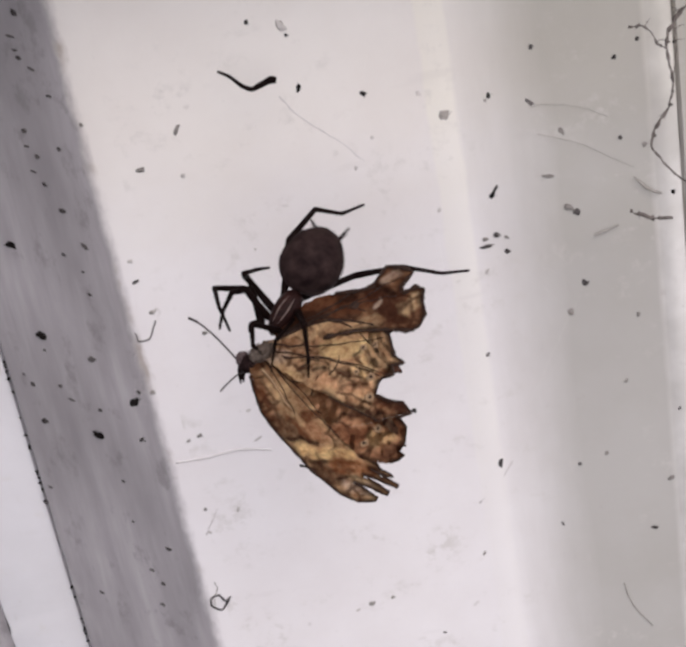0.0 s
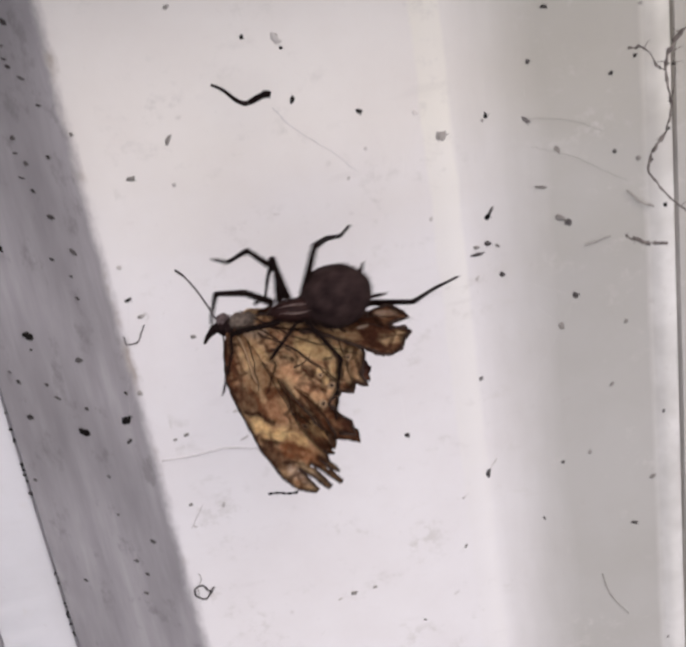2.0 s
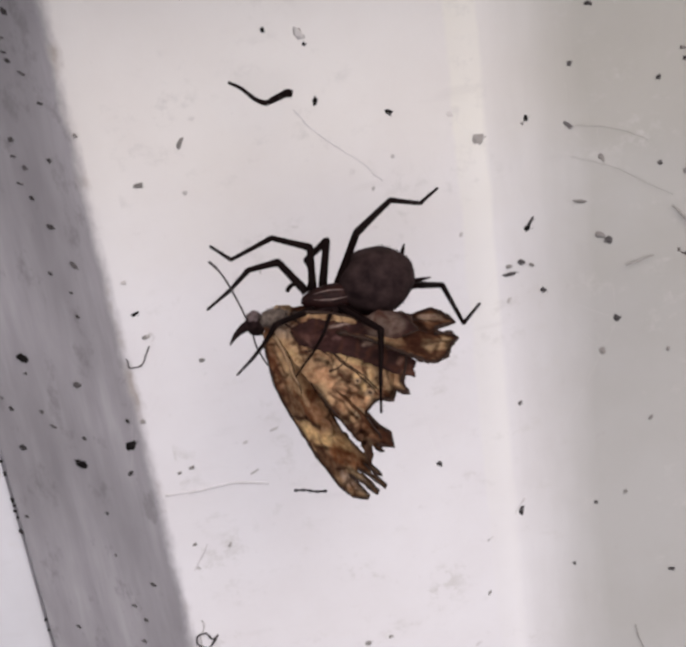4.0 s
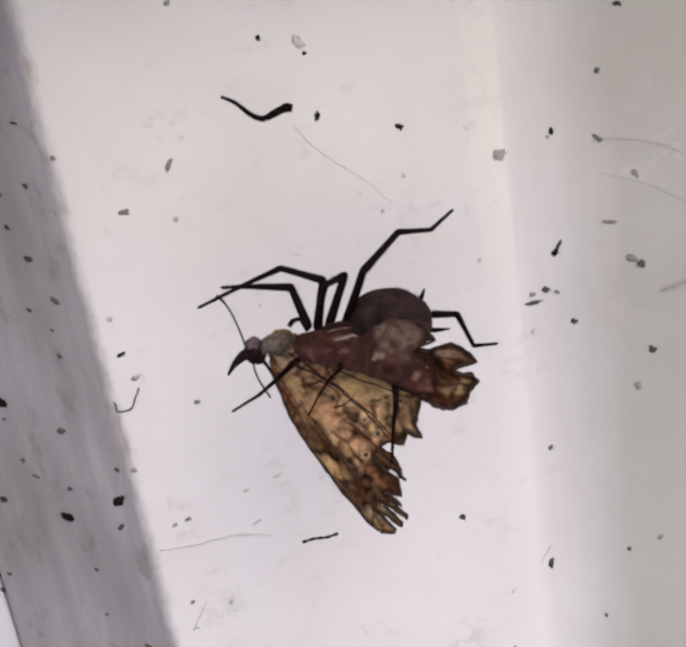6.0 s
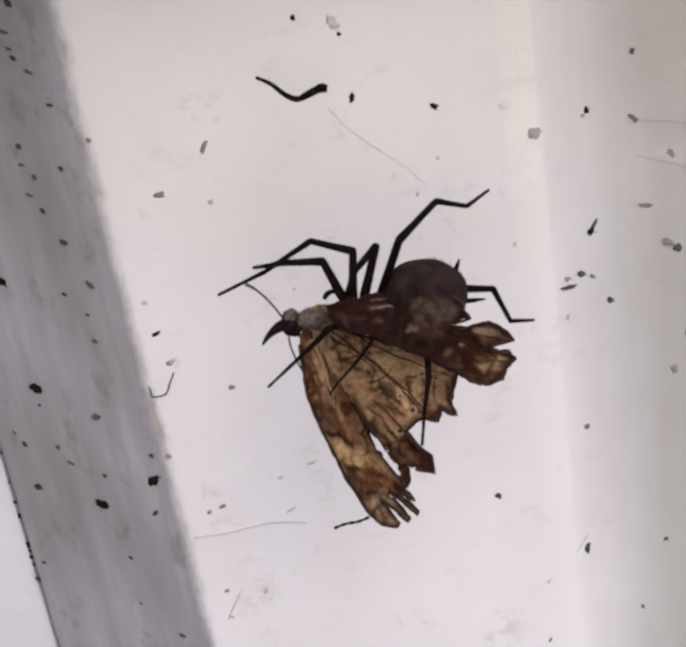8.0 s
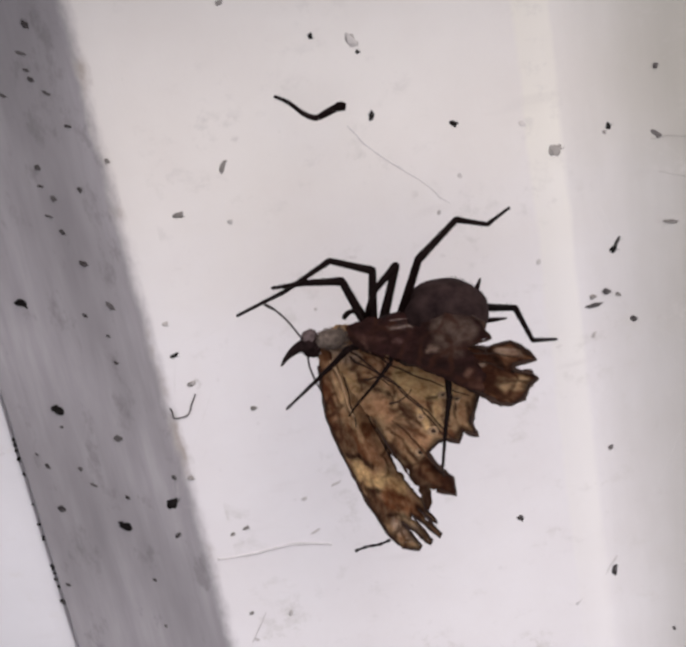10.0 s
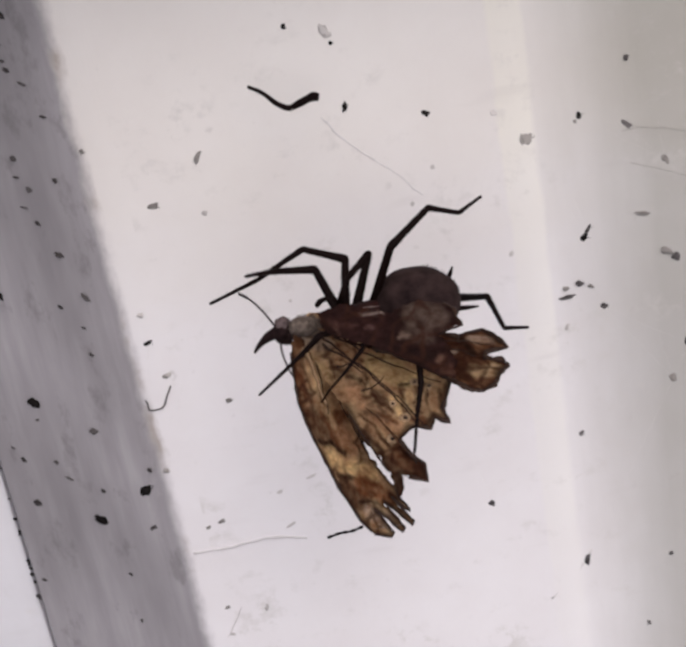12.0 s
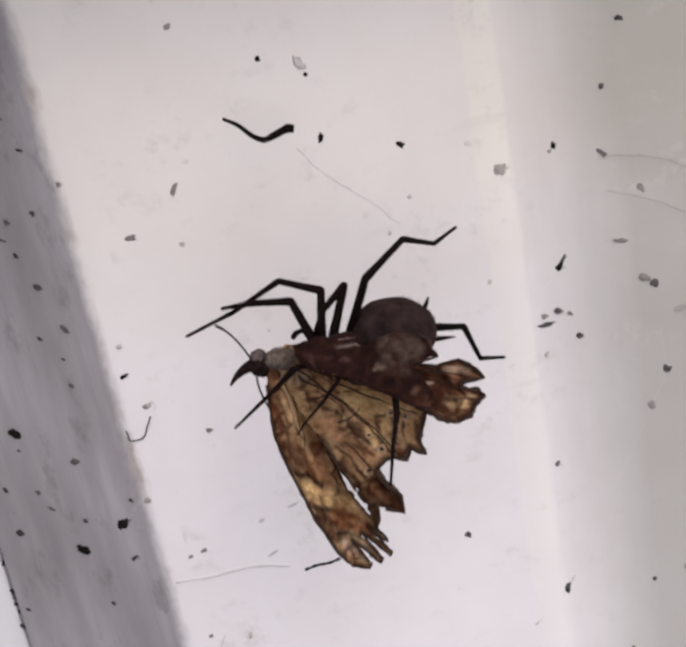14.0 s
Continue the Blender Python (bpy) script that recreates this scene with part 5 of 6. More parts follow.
    step(leg["B"], 2.3, (-9.70, 1.01, -2.13), (-12.97, 0.28, -2.95), (-14.29, 1.21, -5.51), (-15.51, 0.16, -8.07))
    step(leg["B"], 2.4, (-8.42, 1.02, -1.29), (-11.73, 0.65, -2.40), (-13.27, 1.16, -5.06), (-14.88, 0.64, -7.73))
    step(leg["B"], 2.5, (-7.27, 1.03, 0.41), (-10.62, 1.02, -1.00), (-12.38, 1.10, -3.74), (-14.38, 1.11, -6.54))
    step(leg["B"], 3.0, (-7.79, 0.08, 0.29), (-11.13, 0.05, -1.16), (-12.96, 0.11, -3.86), (-14.49, 0.14, -6.94))
    step(leg["B"], 5.5, (-6.26, 0.75, 0.77), (-8.06, -2.16, 2.01), (-10.53, -0.38, 3.17), (-13.89, -0.42, 3.88))
    step(leg["B"], 6.0, (-5.92, 0.84, 1.09), (-8.67, -1.53, 1.36), (-10.81, 0.84, 2.02), (-12.54, -2.13, 1.88))
    step(leg["B"], 7.5, (-6.15, 0.80, 1.69), (-9.76, 0.69, 2.17), (-11.51, -2.03, 1.77), (-12.96, 1.04, 2.30))
    step(leg["C"], 0.0, (-10.43, 0.76, -4.21), (-10.41, -2.50, -4.35), (-8.69, -1.78, -4.03), (-7.46, -0.08, -3.84))
    step(leg["C"], 0.3, (-6.89, 0.75, -4.65), (-7.67, -2.30, -4.35), (-7.50, -1.12, -4.69), (-7.39, -0.10, -5.76))
    step(leg["C"], 0.5, (-5.24, 0.75, -3.49), (-6.56, -2.17, -2.89), (-7.43, -0.68, -3.66), (-8.06, -0.11, -5.58))
    step(leg["C"], 1.0, (-5.72, -0.47, -4.95), (-7.02, 2.05, -3.34), (-7.76, 0.53, -4.20), (-7.93, -1.26, -5.28))
    step(leg["C"], 1.1, (-6.18, -1.02, -6.86), (-7.47, 1.57, -5.77), (-8.22, 0.57, -6.72), (-8.46, -1.10, -7.91))
    step(leg["C"], 1.2, (-5.01, -1.57, -11.49), (-6.30, 1.08, -10.92), (-7.05, 0.62, -11.96), (-7.35, -0.95, -13.26))
    step(leg["C"], 1.3, (-6.82, -2.12, -11.16), (-8.09, 0.59, -11.11), (-8.85, 0.66, -12.24), (-9.23, -0.79, -13.65))
    step(leg["C"], 1.4, (-6.54, -2.67, -9.09), (-7.80, 0.11, -9.55), (-8.57, 0.71, -10.77), (-9.01, -0.63, -12.29))
    step(leg["C"], 1.5, (0.05, -3.22, -4.31), (-1.20, -0.38, -5.28), (-1.97, 0.75, -6.59), (-2.49, -0.47, -8.22))
    step(leg["C"], 1.6, (-0.46, -2.99, -1.64), (-1.56, -0.13, -2.15), (-2.33, 0.79, -3.55), (-2.86, -0.17, -5.25))
    step(leg["C"], 1.7, (-1.83, -2.76, -1.22), (-2.78, 0.11, -1.26), (-3.55, 0.83, -2.74), (-4.09, 0.14, -4.52))
    step(leg["C"], 1.8, (3.40, -2.53, 6.24), (2.60, 0.36, 6.66), (1.83, 0.87, 5.10), (1.28, 0.45, 3.24))
    step(leg["C"], 1.9, (4.22, -2.30, 0.97), (3.57, 0.60, 1.87), (2.80, 0.91, 0.22), (2.23, 0.75, -1.72))
    step(leg["C"], 2.0, (-5.50, -2.07, -2.41), (-6.00, 0.84, -1.05), (-6.76, 0.95, -2.78), (-7.35, 1.06, -4.79))
    step(leg["C"], 2.1, (-6.12, -1.81, -1.64), (-6.76, 1.12, -0.67), (-7.53, 1.23, -2.40), (-8.09, 1.34, -4.42))
    step(leg["C"], 2.2, (-4.30, -1.55, -3.29), (-5.08, 1.39, -2.71), (-5.85, 1.51, -4.44), (-6.40, 1.62, -6.47))
    step(leg["C"], 2.3, (-4.79, -1.28, -0.85), (-5.72, 1.66, -0.66), (-6.49, 1.78, -2.39), (-7.02, 1.91, -4.42))
    step(leg["C"], 2.4, (-3.11, -1.02, 0.07), (-4.18, 1.93, -0.14), (-4.95, 2.06, -1.87), (-5.47, 2.19, -3.90))
    step(leg["C"], 2.5, (-1.60, -0.75, 2.14), (-2.82, 2.21, 1.54), (-3.58, 2.34, -0.19), (-4.08, 2.47, -2.22))
    step(leg["C"], 3.0, (-2.40, -0.49, 2.13), (-3.60, 2.44, 1.36), (-4.26, 2.26, -0.40), (-4.60, 2.21, -2.47))
    step(leg["C"], 5.5, (-0.53, 0.78, 1.59), (-2.34, -1.75, 0.64), (-3.27, -1.51, -0.99), (-4.08, -1.24, -2.91))
    step(leg["C"], 6.0, (-0.54, 0.95, 1.36), (-2.57, -1.45, 0.52), (-3.26, -0.55, -1.00), (-3.83, 0.80, -2.51))
    step(leg["C"], 7.5, (-0.73, 0.85, 2.27), (-3.19, 0.37, 0.18), (-4.13, 0.10, -1.44), (-4.78, 1.66, -2.69))
    step(leg["D"], 0.0, (-4.62, 0.43, -0.95), (-0.86, 2.31, 2.58), (2.24, 2.46, 1.49), (5.01, 2.27, 2.05))
    step(leg["D"], 0.3, (-2.32, 0.42, -2.15), (1.15, 2.38, 1.63), (3.43, 1.20, 0.06), (5.49, -0.20, 0.72))
    step(leg["D"], 0.5, (-1.51, 0.42, -1.48), (1.76, 2.43, 2.46), (3.51, 0.37, 0.57), (5.09, -1.86, 1.30))
    step(leg["D"], 1.0, (-2.24, 0.68, -2.65), (1.07, -2.35, 0.53), (3.23, 0.13, 0.31), (5.20, 1.31, 1.97))
    step(leg["D"], 1.1, (-2.49, -0.53, -4.53), (0.43, -2.08, -1.37), (2.32, 0.38, -1.11), (3.58, 0.95, -0.07))
    step(leg["D"], 1.2, (-1.11, -1.73, -9.11), (1.42, -1.81, -5.98), (3.05, 0.62, -5.25), (3.58, 0.59, -4.81))
    step(leg["D"], 1.3, (-2.70, -2.94, -8.74), (-0.56, -1.54, -5.63), (0.80, 0.87, -4.44), (0.61, 0.23, -4.60))
    step(leg["D"], 1.4, (-2.21, -4.15, -6.62), (-0.45, -1.27, -3.53), (0.64, 1.12, -1.87), (-0.27, -0.13, -2.64))
    step(leg["D"], 1.5, (4.60, -5.36, -1.79), (5.96, -1.01, 1.28), (6.79, 1.37, 3.40), (5.16, -0.49, 2.03))
    step(leg["D"], 1.6, (3.90, -5.13, 0.42), (5.55, -0.88, 3.42), (6.54, 1.59, 5.17), (5.50, -0.36, 4.25))
    step(leg["D"], 1.7, (2.34, -4.91, 0.39), (4.27, -0.74, 3.33), (5.42, 1.82, 4.70), (4.98, -0.23, 4.23))
    step(leg["D"], 1.8, (7.38, -4.69, 7.39), (9.59, -0.61, 10.26), (10.90, 2.04, 11.27), (11.05, -0.10, 11.24))
    step(leg["D"], 1.9, (8.01, -4.46, 1.68), (10.50, -0.48, 4.48), (11.97, 2.27, 5.11), (12.72, 0.03, 5.53))
    step(leg["D"], 2.0, (-1.40, -4.24, -2.16), (0.87, -0.35, 0.57), (2.51, 2.49, 0.83), (3.85, 0.16, 1.70))
    step(leg["D"], 2.1, (-2.51, -4.13, -1.56), (0.57, -1.15, 1.30), (2.42, 1.49, 1.41), (3.95, -0.12, 2.32))
    step(leg["D"], 2.2, (-0.69, -4.03, -3.38), (2.70, -1.94, -0.40), (4.78, 0.48, -0.44), (6.49, -0.40, 0.52))
    step(leg["D"], 2.3, (-1.17, -3.92, -1.11), (2.52, -2.73, 1.99), (4.82, -0.53, 1.81), (6.71, -0.68, 2.81))
    step(leg["D"], 2.4, (0.51, -3.82, -0.37), (4.52, -3.53, 2.86), (7.03, -1.54, 2.53), (9.11, -0.96, 3.58))
    step(leg["D"], 2.5, (2.03, -3.71, 1.53), (6.34, -4.32, 4.88), (9.07, -2.54, 4.40), (11.33, -1.24, 5.49))
    step(leg["D"], 3.0, (1.75, -1.88, 2.73), (6.05, -0.04, 5.62), (9.21, -0.02, 4.69), (11.34, 1.40, 5.87))
    step(leg["D"], 5.5, (1.13, -4.06, 0.53), (5.24, -3.45, 4.14), (8.44, -2.81, 3.70), (10.72, -2.60, 5.37))
    step(leg["D"], 6.0, (1.11, -3.46, 0.92), (5.21, -2.05, 4.30), (8.45, -1.50, 4.03), (10.82, -1.83, 5.54))
    step(leg["D"], 7.5, (1.35, -3.29, 1.83), (5.64, -2.32, 5.13), (8.60, -1.13, 4.33), (11.03, -0.51, 5.64))
    step(leg["E"], 0.0, (2.47, 10.12, -5.12), (8.42, 9.84, -5.10), (13.33, 9.72, -6.85), (16.57, 9.46, -7.13))
    step(leg["E"], 0.3, (5.01, 9.92, -6.93), (10.27, 7.71, -7.25), (14.16, 5.67, -9.40), (17.36, 6.02, -9.36))
    step(leg["E"], 0.5, (5.99, 9.79, -6.68), (10.78, 6.29, -7.22), (14.00, 2.97, -9.63), (17.17, 3.73, -9.39))
    step(leg["E"], 1.0, (7.90, 1.81, -8.72), (12.04, 6.09, -8.98), (14.24, 1.62, -10.51), (17.44, 2.04, -9.97))
    step(leg["E"], 1.1, (7.04, 3.62, -9.37), (10.75, 5.94, -9.84), (12.56, 1.86, -11.98), (15.59, 2.65, -11.63))
    step(leg["E"], 1.2, (7.81, 5.42, -12.74), (11.08, 5.80, -13.42), (12.51, 2.10, -16.16), (15.36, 3.26, -16.00))
    step(leg["E"], 1.3, (5.61, 7.23, -11.15), (8.44, 5.66, -12.04), (9.48, 2.35, -15.38), (12.16, 3.87, -15.41))
    step(leg["E"], 1.4, (5.49, 9.03, -7.81), (7.89, 5.51, -8.92), (8.54, 2.59, -12.86), (11.04, 4.48, -13.07))
    step(leg["E"], 1.5, (11.68, 10.84, -1.77), (13.64, 5.37, -3.08), (13.91, 2.84, -7.63), (16.24, 5.09, -8.02))
    step(leg["E"], 1.6, (11.33, 10.47, -0.64), (13.47, 5.06, -1.85), (14.32, 3.82, -5.22), (16.81, 5.56, -5.35))
    step(leg["E"], 1.7, (10.11, 10.09, -1.75), (12.44, 4.75, -2.85), (13.87, 4.80, -5.05), (16.51, 6.02, -4.92))
    step(leg["E"], 1.8, (15.49, 9.72, 4.17), (18.01, 4.44, 3.17), (20.01, 5.78, 2.14), (22.82, 6.48, 2.55))
    step(leg["E"], 1.9, (16.45, 9.34, -2.63), (19.16, 4.13, -3.52), (21.75, 6.76, -3.37), (24.71, 6.94, -2.71))
    step(leg["E"], 2.0, (6.89, 8.97, -7.55), (9.78, 3.82, -8.33), (12.95, 7.74, -7.02), (16.07, 7.40, -6.08))
    step(leg["E"], 2.1, (5.68, 9.31, -6.96), (8.62, 4.19, -7.80), (11.22, 6.48, -7.33), (14.17, 6.68, -6.56))
    step(leg["E"], 2.2, (6.92, 9.65, -8.78), (9.89, 4.57, -9.69), (11.94, 5.21, -10.08), (14.71, 5.95, -9.47))
    step(leg["E"], 2.3, (5.84, 9.99, -6.51), (8.85, 4.94, -7.49), (10.34, 3.94, -8.73), (12.94, 5.22, -8.28))
    step(leg["E"], 2.4, (6.93, 10.33, -5.77), (9.99, 5.32, -6.81), (10.92, 2.67, -8.90), (13.34, 4.50, -8.62))
    step(leg["E"], 2.5, (7.86, 10.66, -3.88), (10.95, 5.69, -4.98), (11.32, 1.41, -7.92), (13.58, 3.77, -7.81))
    step(leg["E"], 3.0, (8.03, 9.69, -3.99), (10.55, 4.36, -4.84), (11.08, 0.01, -7.67), (13.37, 2.34, -7.77))
    step(leg["E"], 5.5, (8.59, 9.37, -2.72), (10.23, 3.74, -3.78), (11.77, 7.45, -7.09), (13.86, 4.96, -7.43))
    step(leg["E"], 6.0, (8.16, 9.36, -3.20), (10.03, 3.78, -4.10), (11.53, 7.63, -7.27), (13.55, 5.09, -7.61))
    step(leg["E"], 7.5, (7.98, 9.76, -2.34), (10.27, 4.38, -3.47), (10.98, 0.91, -7.30), (13.49, 3.01, -7.40))
    step(leg["F"], 0.0, (-4.40, -5.76, -11.86), (-4.56, -3.75, -13.68), (-4.63, -5.08, -15.86), (-5.07, -1.79, -17.55))
    step(leg["F"], 0.3, (-0.71, -4.49, -13.86), (-0.38, -4.45, -15.97), (-0.83, -4.59, -18.26), (-1.47, -1.84, -20.60))
    step(leg["F"], 0.5, (1.15, -3.63, -13.95), (1.79, -4.92, -16.25), (1.10, -4.26, -18.63), (0.31, -1.87, -21.39))
    step(leg["F"], 1.0, (-0.99, -2.96, -16.46), (0.43, -5.09, -17.37), (0.16, -3.41, -19.27), (-0.41, -6.28, -21.59))
    step(leg["F"], 1.1, (-1.28, -2.78, -17.25), (-0.18, -4.80, -18.41), (-0.59, -3.42, -20.40), (-1.32, -5.68, -22.95))
    step(leg["F"], 1.2, (-0.18, -2.59, -20.34), (0.61, -4.50, -21.75), (0.04, -3.43, -23.83), (-0.84, -5.07, -26.61))
    step(leg["F"], 1.3, (-1.61, -2.40, -19.21), (-1.14, -4.21, -20.88), (-1.86, -3.44, -23.04), (-2.89, -4.47, -26.06))
    step(leg["F"], 1.4, (-1.26, -2.21, -16.60), (-1.11, -3.91, -18.53), (-1.99, -3.44, -20.78), (-3.17, -3.86, -24.03))
    step(leg["F"], 1.5, (4.44, -2.03, -11.69), (4.29, -3.62, -13.87), (3.25, -3.45, -16.20), (1.92, -3.26, -19.69))
    step(leg["F"], 1.6, (3.94, -2.41, -9.94), (3.88, -3.56, -12.21), (2.92, -3.47, -14.56), (1.74, -3.87, -17.84))
    step(leg["F"], 1.7, (2.71, -2.80, -10.09), (2.75, -3.50, -12.45), (1.85, -3.49, -14.83), (0.84, -4.49, -17.89))
    step(leg["F"], 1.8, (7.09, -3.19, -4.27), (7.22, -3.44, -6.71), (6.40, -3.51, -9.11), (5.55, -5.10, -11.97))
    step(leg["F"], 1.9, (7.71, -3.58, -9.25), (7.94, -3.38, -11.78), (7.19, -3.53, -14.21), (6.50, -5.72, -16.85))
    step(leg["F"], 2.0, (-0.61, -3.96, -12.64), (-0.29, -3.32, -15.26), (-0.96, -3.54, -17.71), (-1.50, -6.33, -20.14))
    step(leg["F"], 2.1, (-1.14, -3.84, -12.02), (-0.97, -3.49, -14.62), (-1.61, -3.63, -17.08), (-2.11, -5.43, -19.64))
    step(leg["F"], 2.2, (0.42, -3.72, -13.46), (0.43, -3.67, -16.05), (-0.18, -3.71, -18.52), (-0.64, -4.53, -21.20))
    step(leg["F"], 2.3, (-0.00, -3.59, -11.42), (-0.14, -3.84, -13.99), (-0.72, -3.79, -16.47), (-1.14, -3.63, -19.27))
    step(leg["F"], 2.4, (1.43, -3.47, -10.68), (1.14, -4.01, -13.23), (0.59, -3.87, -15.72), (0.21, -2.74, -18.65))
    step(leg["F"], 2.5, (2.72, -3.35, -8.96), (2.27, -4.19, -11.50), (1.75, -3.96, -13.99), (1.41, -1.84, -17.05))
    step(leg["F"], 3.0, (2.22, -4.07, -8.09), (1.94, -3.04, -10.58), (1.52, -3.03, -13.10), (1.04, -3.07, -16.81))
    step(leg["F"], 5.5, (2.66, -3.08, -9.72), (2.27, -2.87, -12.39), (1.73, -4.16, -14.54), (1.24, -2.31, -17.75))
    step(leg["F"], 6.0, (2.36, -3.12, -9.53), (1.94, -4.03, -12.05), (1.45, -2.48, -14.01), (0.60, -2.44, -17.65))
    step(leg["F"], 7.5, (2.14, -3.18, -9.12), (1.79, -3.03, -11.81), (0.99, -3.30, -14.22), (0.05, -3.22, -17.84))
    step(leg["G"], 0.0, (-10.38, -4.98, -10.68), (-10.70, -4.31, -13.13), (-10.33, -1.77, -13.46), (-9.76, -4.60, -14.36))
    step(leg["G"], 0.3, (-7.36, -3.79, -14.76), (-7.95, -4.33, -16.95), (-8.47, -2.10, -17.80), (-8.61, -4.73, -19.12))
    step(leg["G"], 0.5, (-5.95, -2.99, -16.23), (-6.73, -4.34, -18.26), (-7.83, -2.32, -19.46), (-8.45, -4.82, -21.05))
    step(leg["G"], 1.0, (-6.17, -4.75, -15.66), (-6.40, -4.62, -18.20), (-7.55, -4.24, -20.49), (-8.38, -2.23, -22.59))
    step(leg["G"], 1.1, (-6.44, -4.81, -15.97), (-6.83, -4.30, -18.24), (-7.98, -4.38, -20.32), (-8.85, -2.22, -22.17))
    step(leg["G"], 1.2, (-5.32, -4.88, -18.59), (-5.87, -3.98, -20.58), (-7.03, -4.52, -22.46), (-7.93, -2.22, -24.06))
    step(leg["G"], 1.3, (-6.74, -4.94, -16.99), (-7.43, -3.65, -18.70), (-8.61, -4.65, -20.38), (-9.54, -2.21, -21.73))
    step(leg["G"], 1.4, (-6.38, -5.01, -13.92), (-7.23, -3.33, -15.35), (-8.42, -4.79, -16.82), (-9.37, -2.20, -17.92))
    step(leg["G"], 1.5, (-0.66, -5.07, -8.53), (-1.66, -3.01, -9.68), (-2.86, -4.92, -10.95), (-3.85, -2.20, -11.81))
    step(leg["G"], 1.6, (-2.27, -4.61, -6.63), (-3.22, -3.26, -7.94), (-4.38, -4.72, -9.43), (-5.37, -2.23, -10.60))
    step(leg["G"], 1.7, (-4.62, -4.16, -6.63), (-5.53, -3.50, -8.10), (-6.62, -4.53, -9.82), (-7.62, -2.27, -11.30))
    step(leg["G"], 1.8, (-1.36, -3.70, -0.65), (-2.22, -3.74, -2.29), (-3.26, -4.33, -4.24), (-4.27, -2.31, -6.02))
    step(leg["G"], 1.9, (-1.85, -3.25, -5.48), (-2.66, -3.99, -7.29), (-3.65, -4.13, -9.46), (-4.66, -2.35, -11.54))
    step(leg["G"], 2.0, (-11.30, -2.79, -8.72), (-12.06, -4.23, -10.69), (-12.99, -3.93, -13.09), (-14.01, -2.38, -15.48))
    step(leg["G"], 2.1, (-12.07, -2.25, -8.35), (-12.95, -3.60, -10.32), (-13.95, -3.67, -12.56), (-15.10, -2.84, -14.77))
    step(leg["G"], 2.2, (-10.77, -1.70, -10.05), (-11.77, -2.98, -12.00), (-12.83, -3.41, -14.10), (-14.12, -3.30, -16.12))
    step(leg["G"], 2.3, (-11.44, -1.16, -8.27), (-12.55, -2.35, -10.21), (-13.68, -3.16, -12.16), (-15.10, -3.76, -13.99))
    step(leg["G"], 2.4, (-10.26, -0.61, -7.78), (-11.48, -1.72, -9.71), (-12.68, -2.90, -11.51), (-14.24, -4.22, -13.15))
    step(leg["G"], 2.5, (-9.22, -0.07, -6.31), (-10.57, -1.09, -8.23), (-11.82, -2.64, -9.89), (-13.52, -4.68, -11.34))
    step(leg["G"], 3.0, (-9.54, -2.46, -6.08), (-10.87, -2.44, -8.27), (-11.95, -3.92, -10.10), (-13.25, -1.52, -11.40))
    step(leg["G"], 5.5, (-6.13, -5.22, -6.90), (-7.91, -3.42, -7.25), (-10.18, -3.34, -8.50), (-12.85, -3.32, -9.92))
    step(leg["G"], 6.0, (-7.02, -5.11, -6.74), (-8.47, -3.19, -7.63), (-10.67, -3.17, -9.00), (-13.47, -3.23, -10.14))
    step(leg["G"], 7.5, (-6.77, -5.23, -5.62), (-8.68, -4.08, -6.87), (-10.83, -3.80, -8.28), (-13.35, -3.64, -9.94))
    step(leg["H"], 0.0, (-8.02, -4.34, -13.10), (-8.64, -2.11, -14.32), (-8.86, -4.29, -15.52), (-9.24, -2.21, -16.31))
    step(leg["H"], 0.3, (-5.05, -4.02, -15.09), (-5.53, -2.02, -16.67), (-6.04, -3.99, -18.10), (-7.00, -3.04, -19.49))
    step(leg["H"], 0.5, (-3.67, -3.81, -15.17), (-4.08, -1.97, -16.99), (-4.77, -3.79, -18.57), (-6.12, -3.58, -20.36))
    step(leg["H"], 1.0, (-3.22, -3.71, -16.11), (-3.62, -1.94, -18.00), (-5.11, -1.89, -20.01), (-6.45, -1.88, -21.82))
    step(leg["H"], 1.1, (-3.09, -3.52, -16.82), (-3.64, -2.27, -18.77), (-5.20, -2.21, -20.73), (-6.62, -2.18, -22.45))
    step(leg["H"], 1.2, (-1.57, -3.34, -19.84), (-2.28, -2.60, -21.85), (-3.90, -2.52, -23.75), (-5.40, -2.47, -25.39))
    step(leg["H"], 1.3, (-2.59, -3.15, -18.63), (-3.45, -2.93, -20.71), (-5.12, -2.83, -22.55), (-6.71, -2.77, -24.12))
    step(leg["H"], 1.4, (-1.82, -2.97, -15.95), (-2.84, -3.27, -18.09), (-4.58, -3.14, -19.88), (-6.25, -3.06, -21.36))
    step(leg["H"], 1.5, (4.30, -2.78, -10.96), (3.13, -3.60, -13.16), (1.33, -3.45, -14.89), (-0.43, -3.35, -16.29))
    step(leg["H"], 1.6, (2.65, -3.13, -9.05), (1.54, -3.46, -11.18), (-0.06, -3.62, -12.96), (-1.61, -3.22, -14.36))
    step(leg["H"], 1.7, (0.27, -3.48, -9.05), (-0.78, -3.32, -11.12), (-2.18, -3.79, -12.93), (-3.52, -3.09, -14.34))
    step(leg["H"], 1.8, (3.50, -3.83, -3.07), (2.51, -3.19, -5.07), (1.31, -3.95, -6.93), (0.18, -2.96, -8.34))
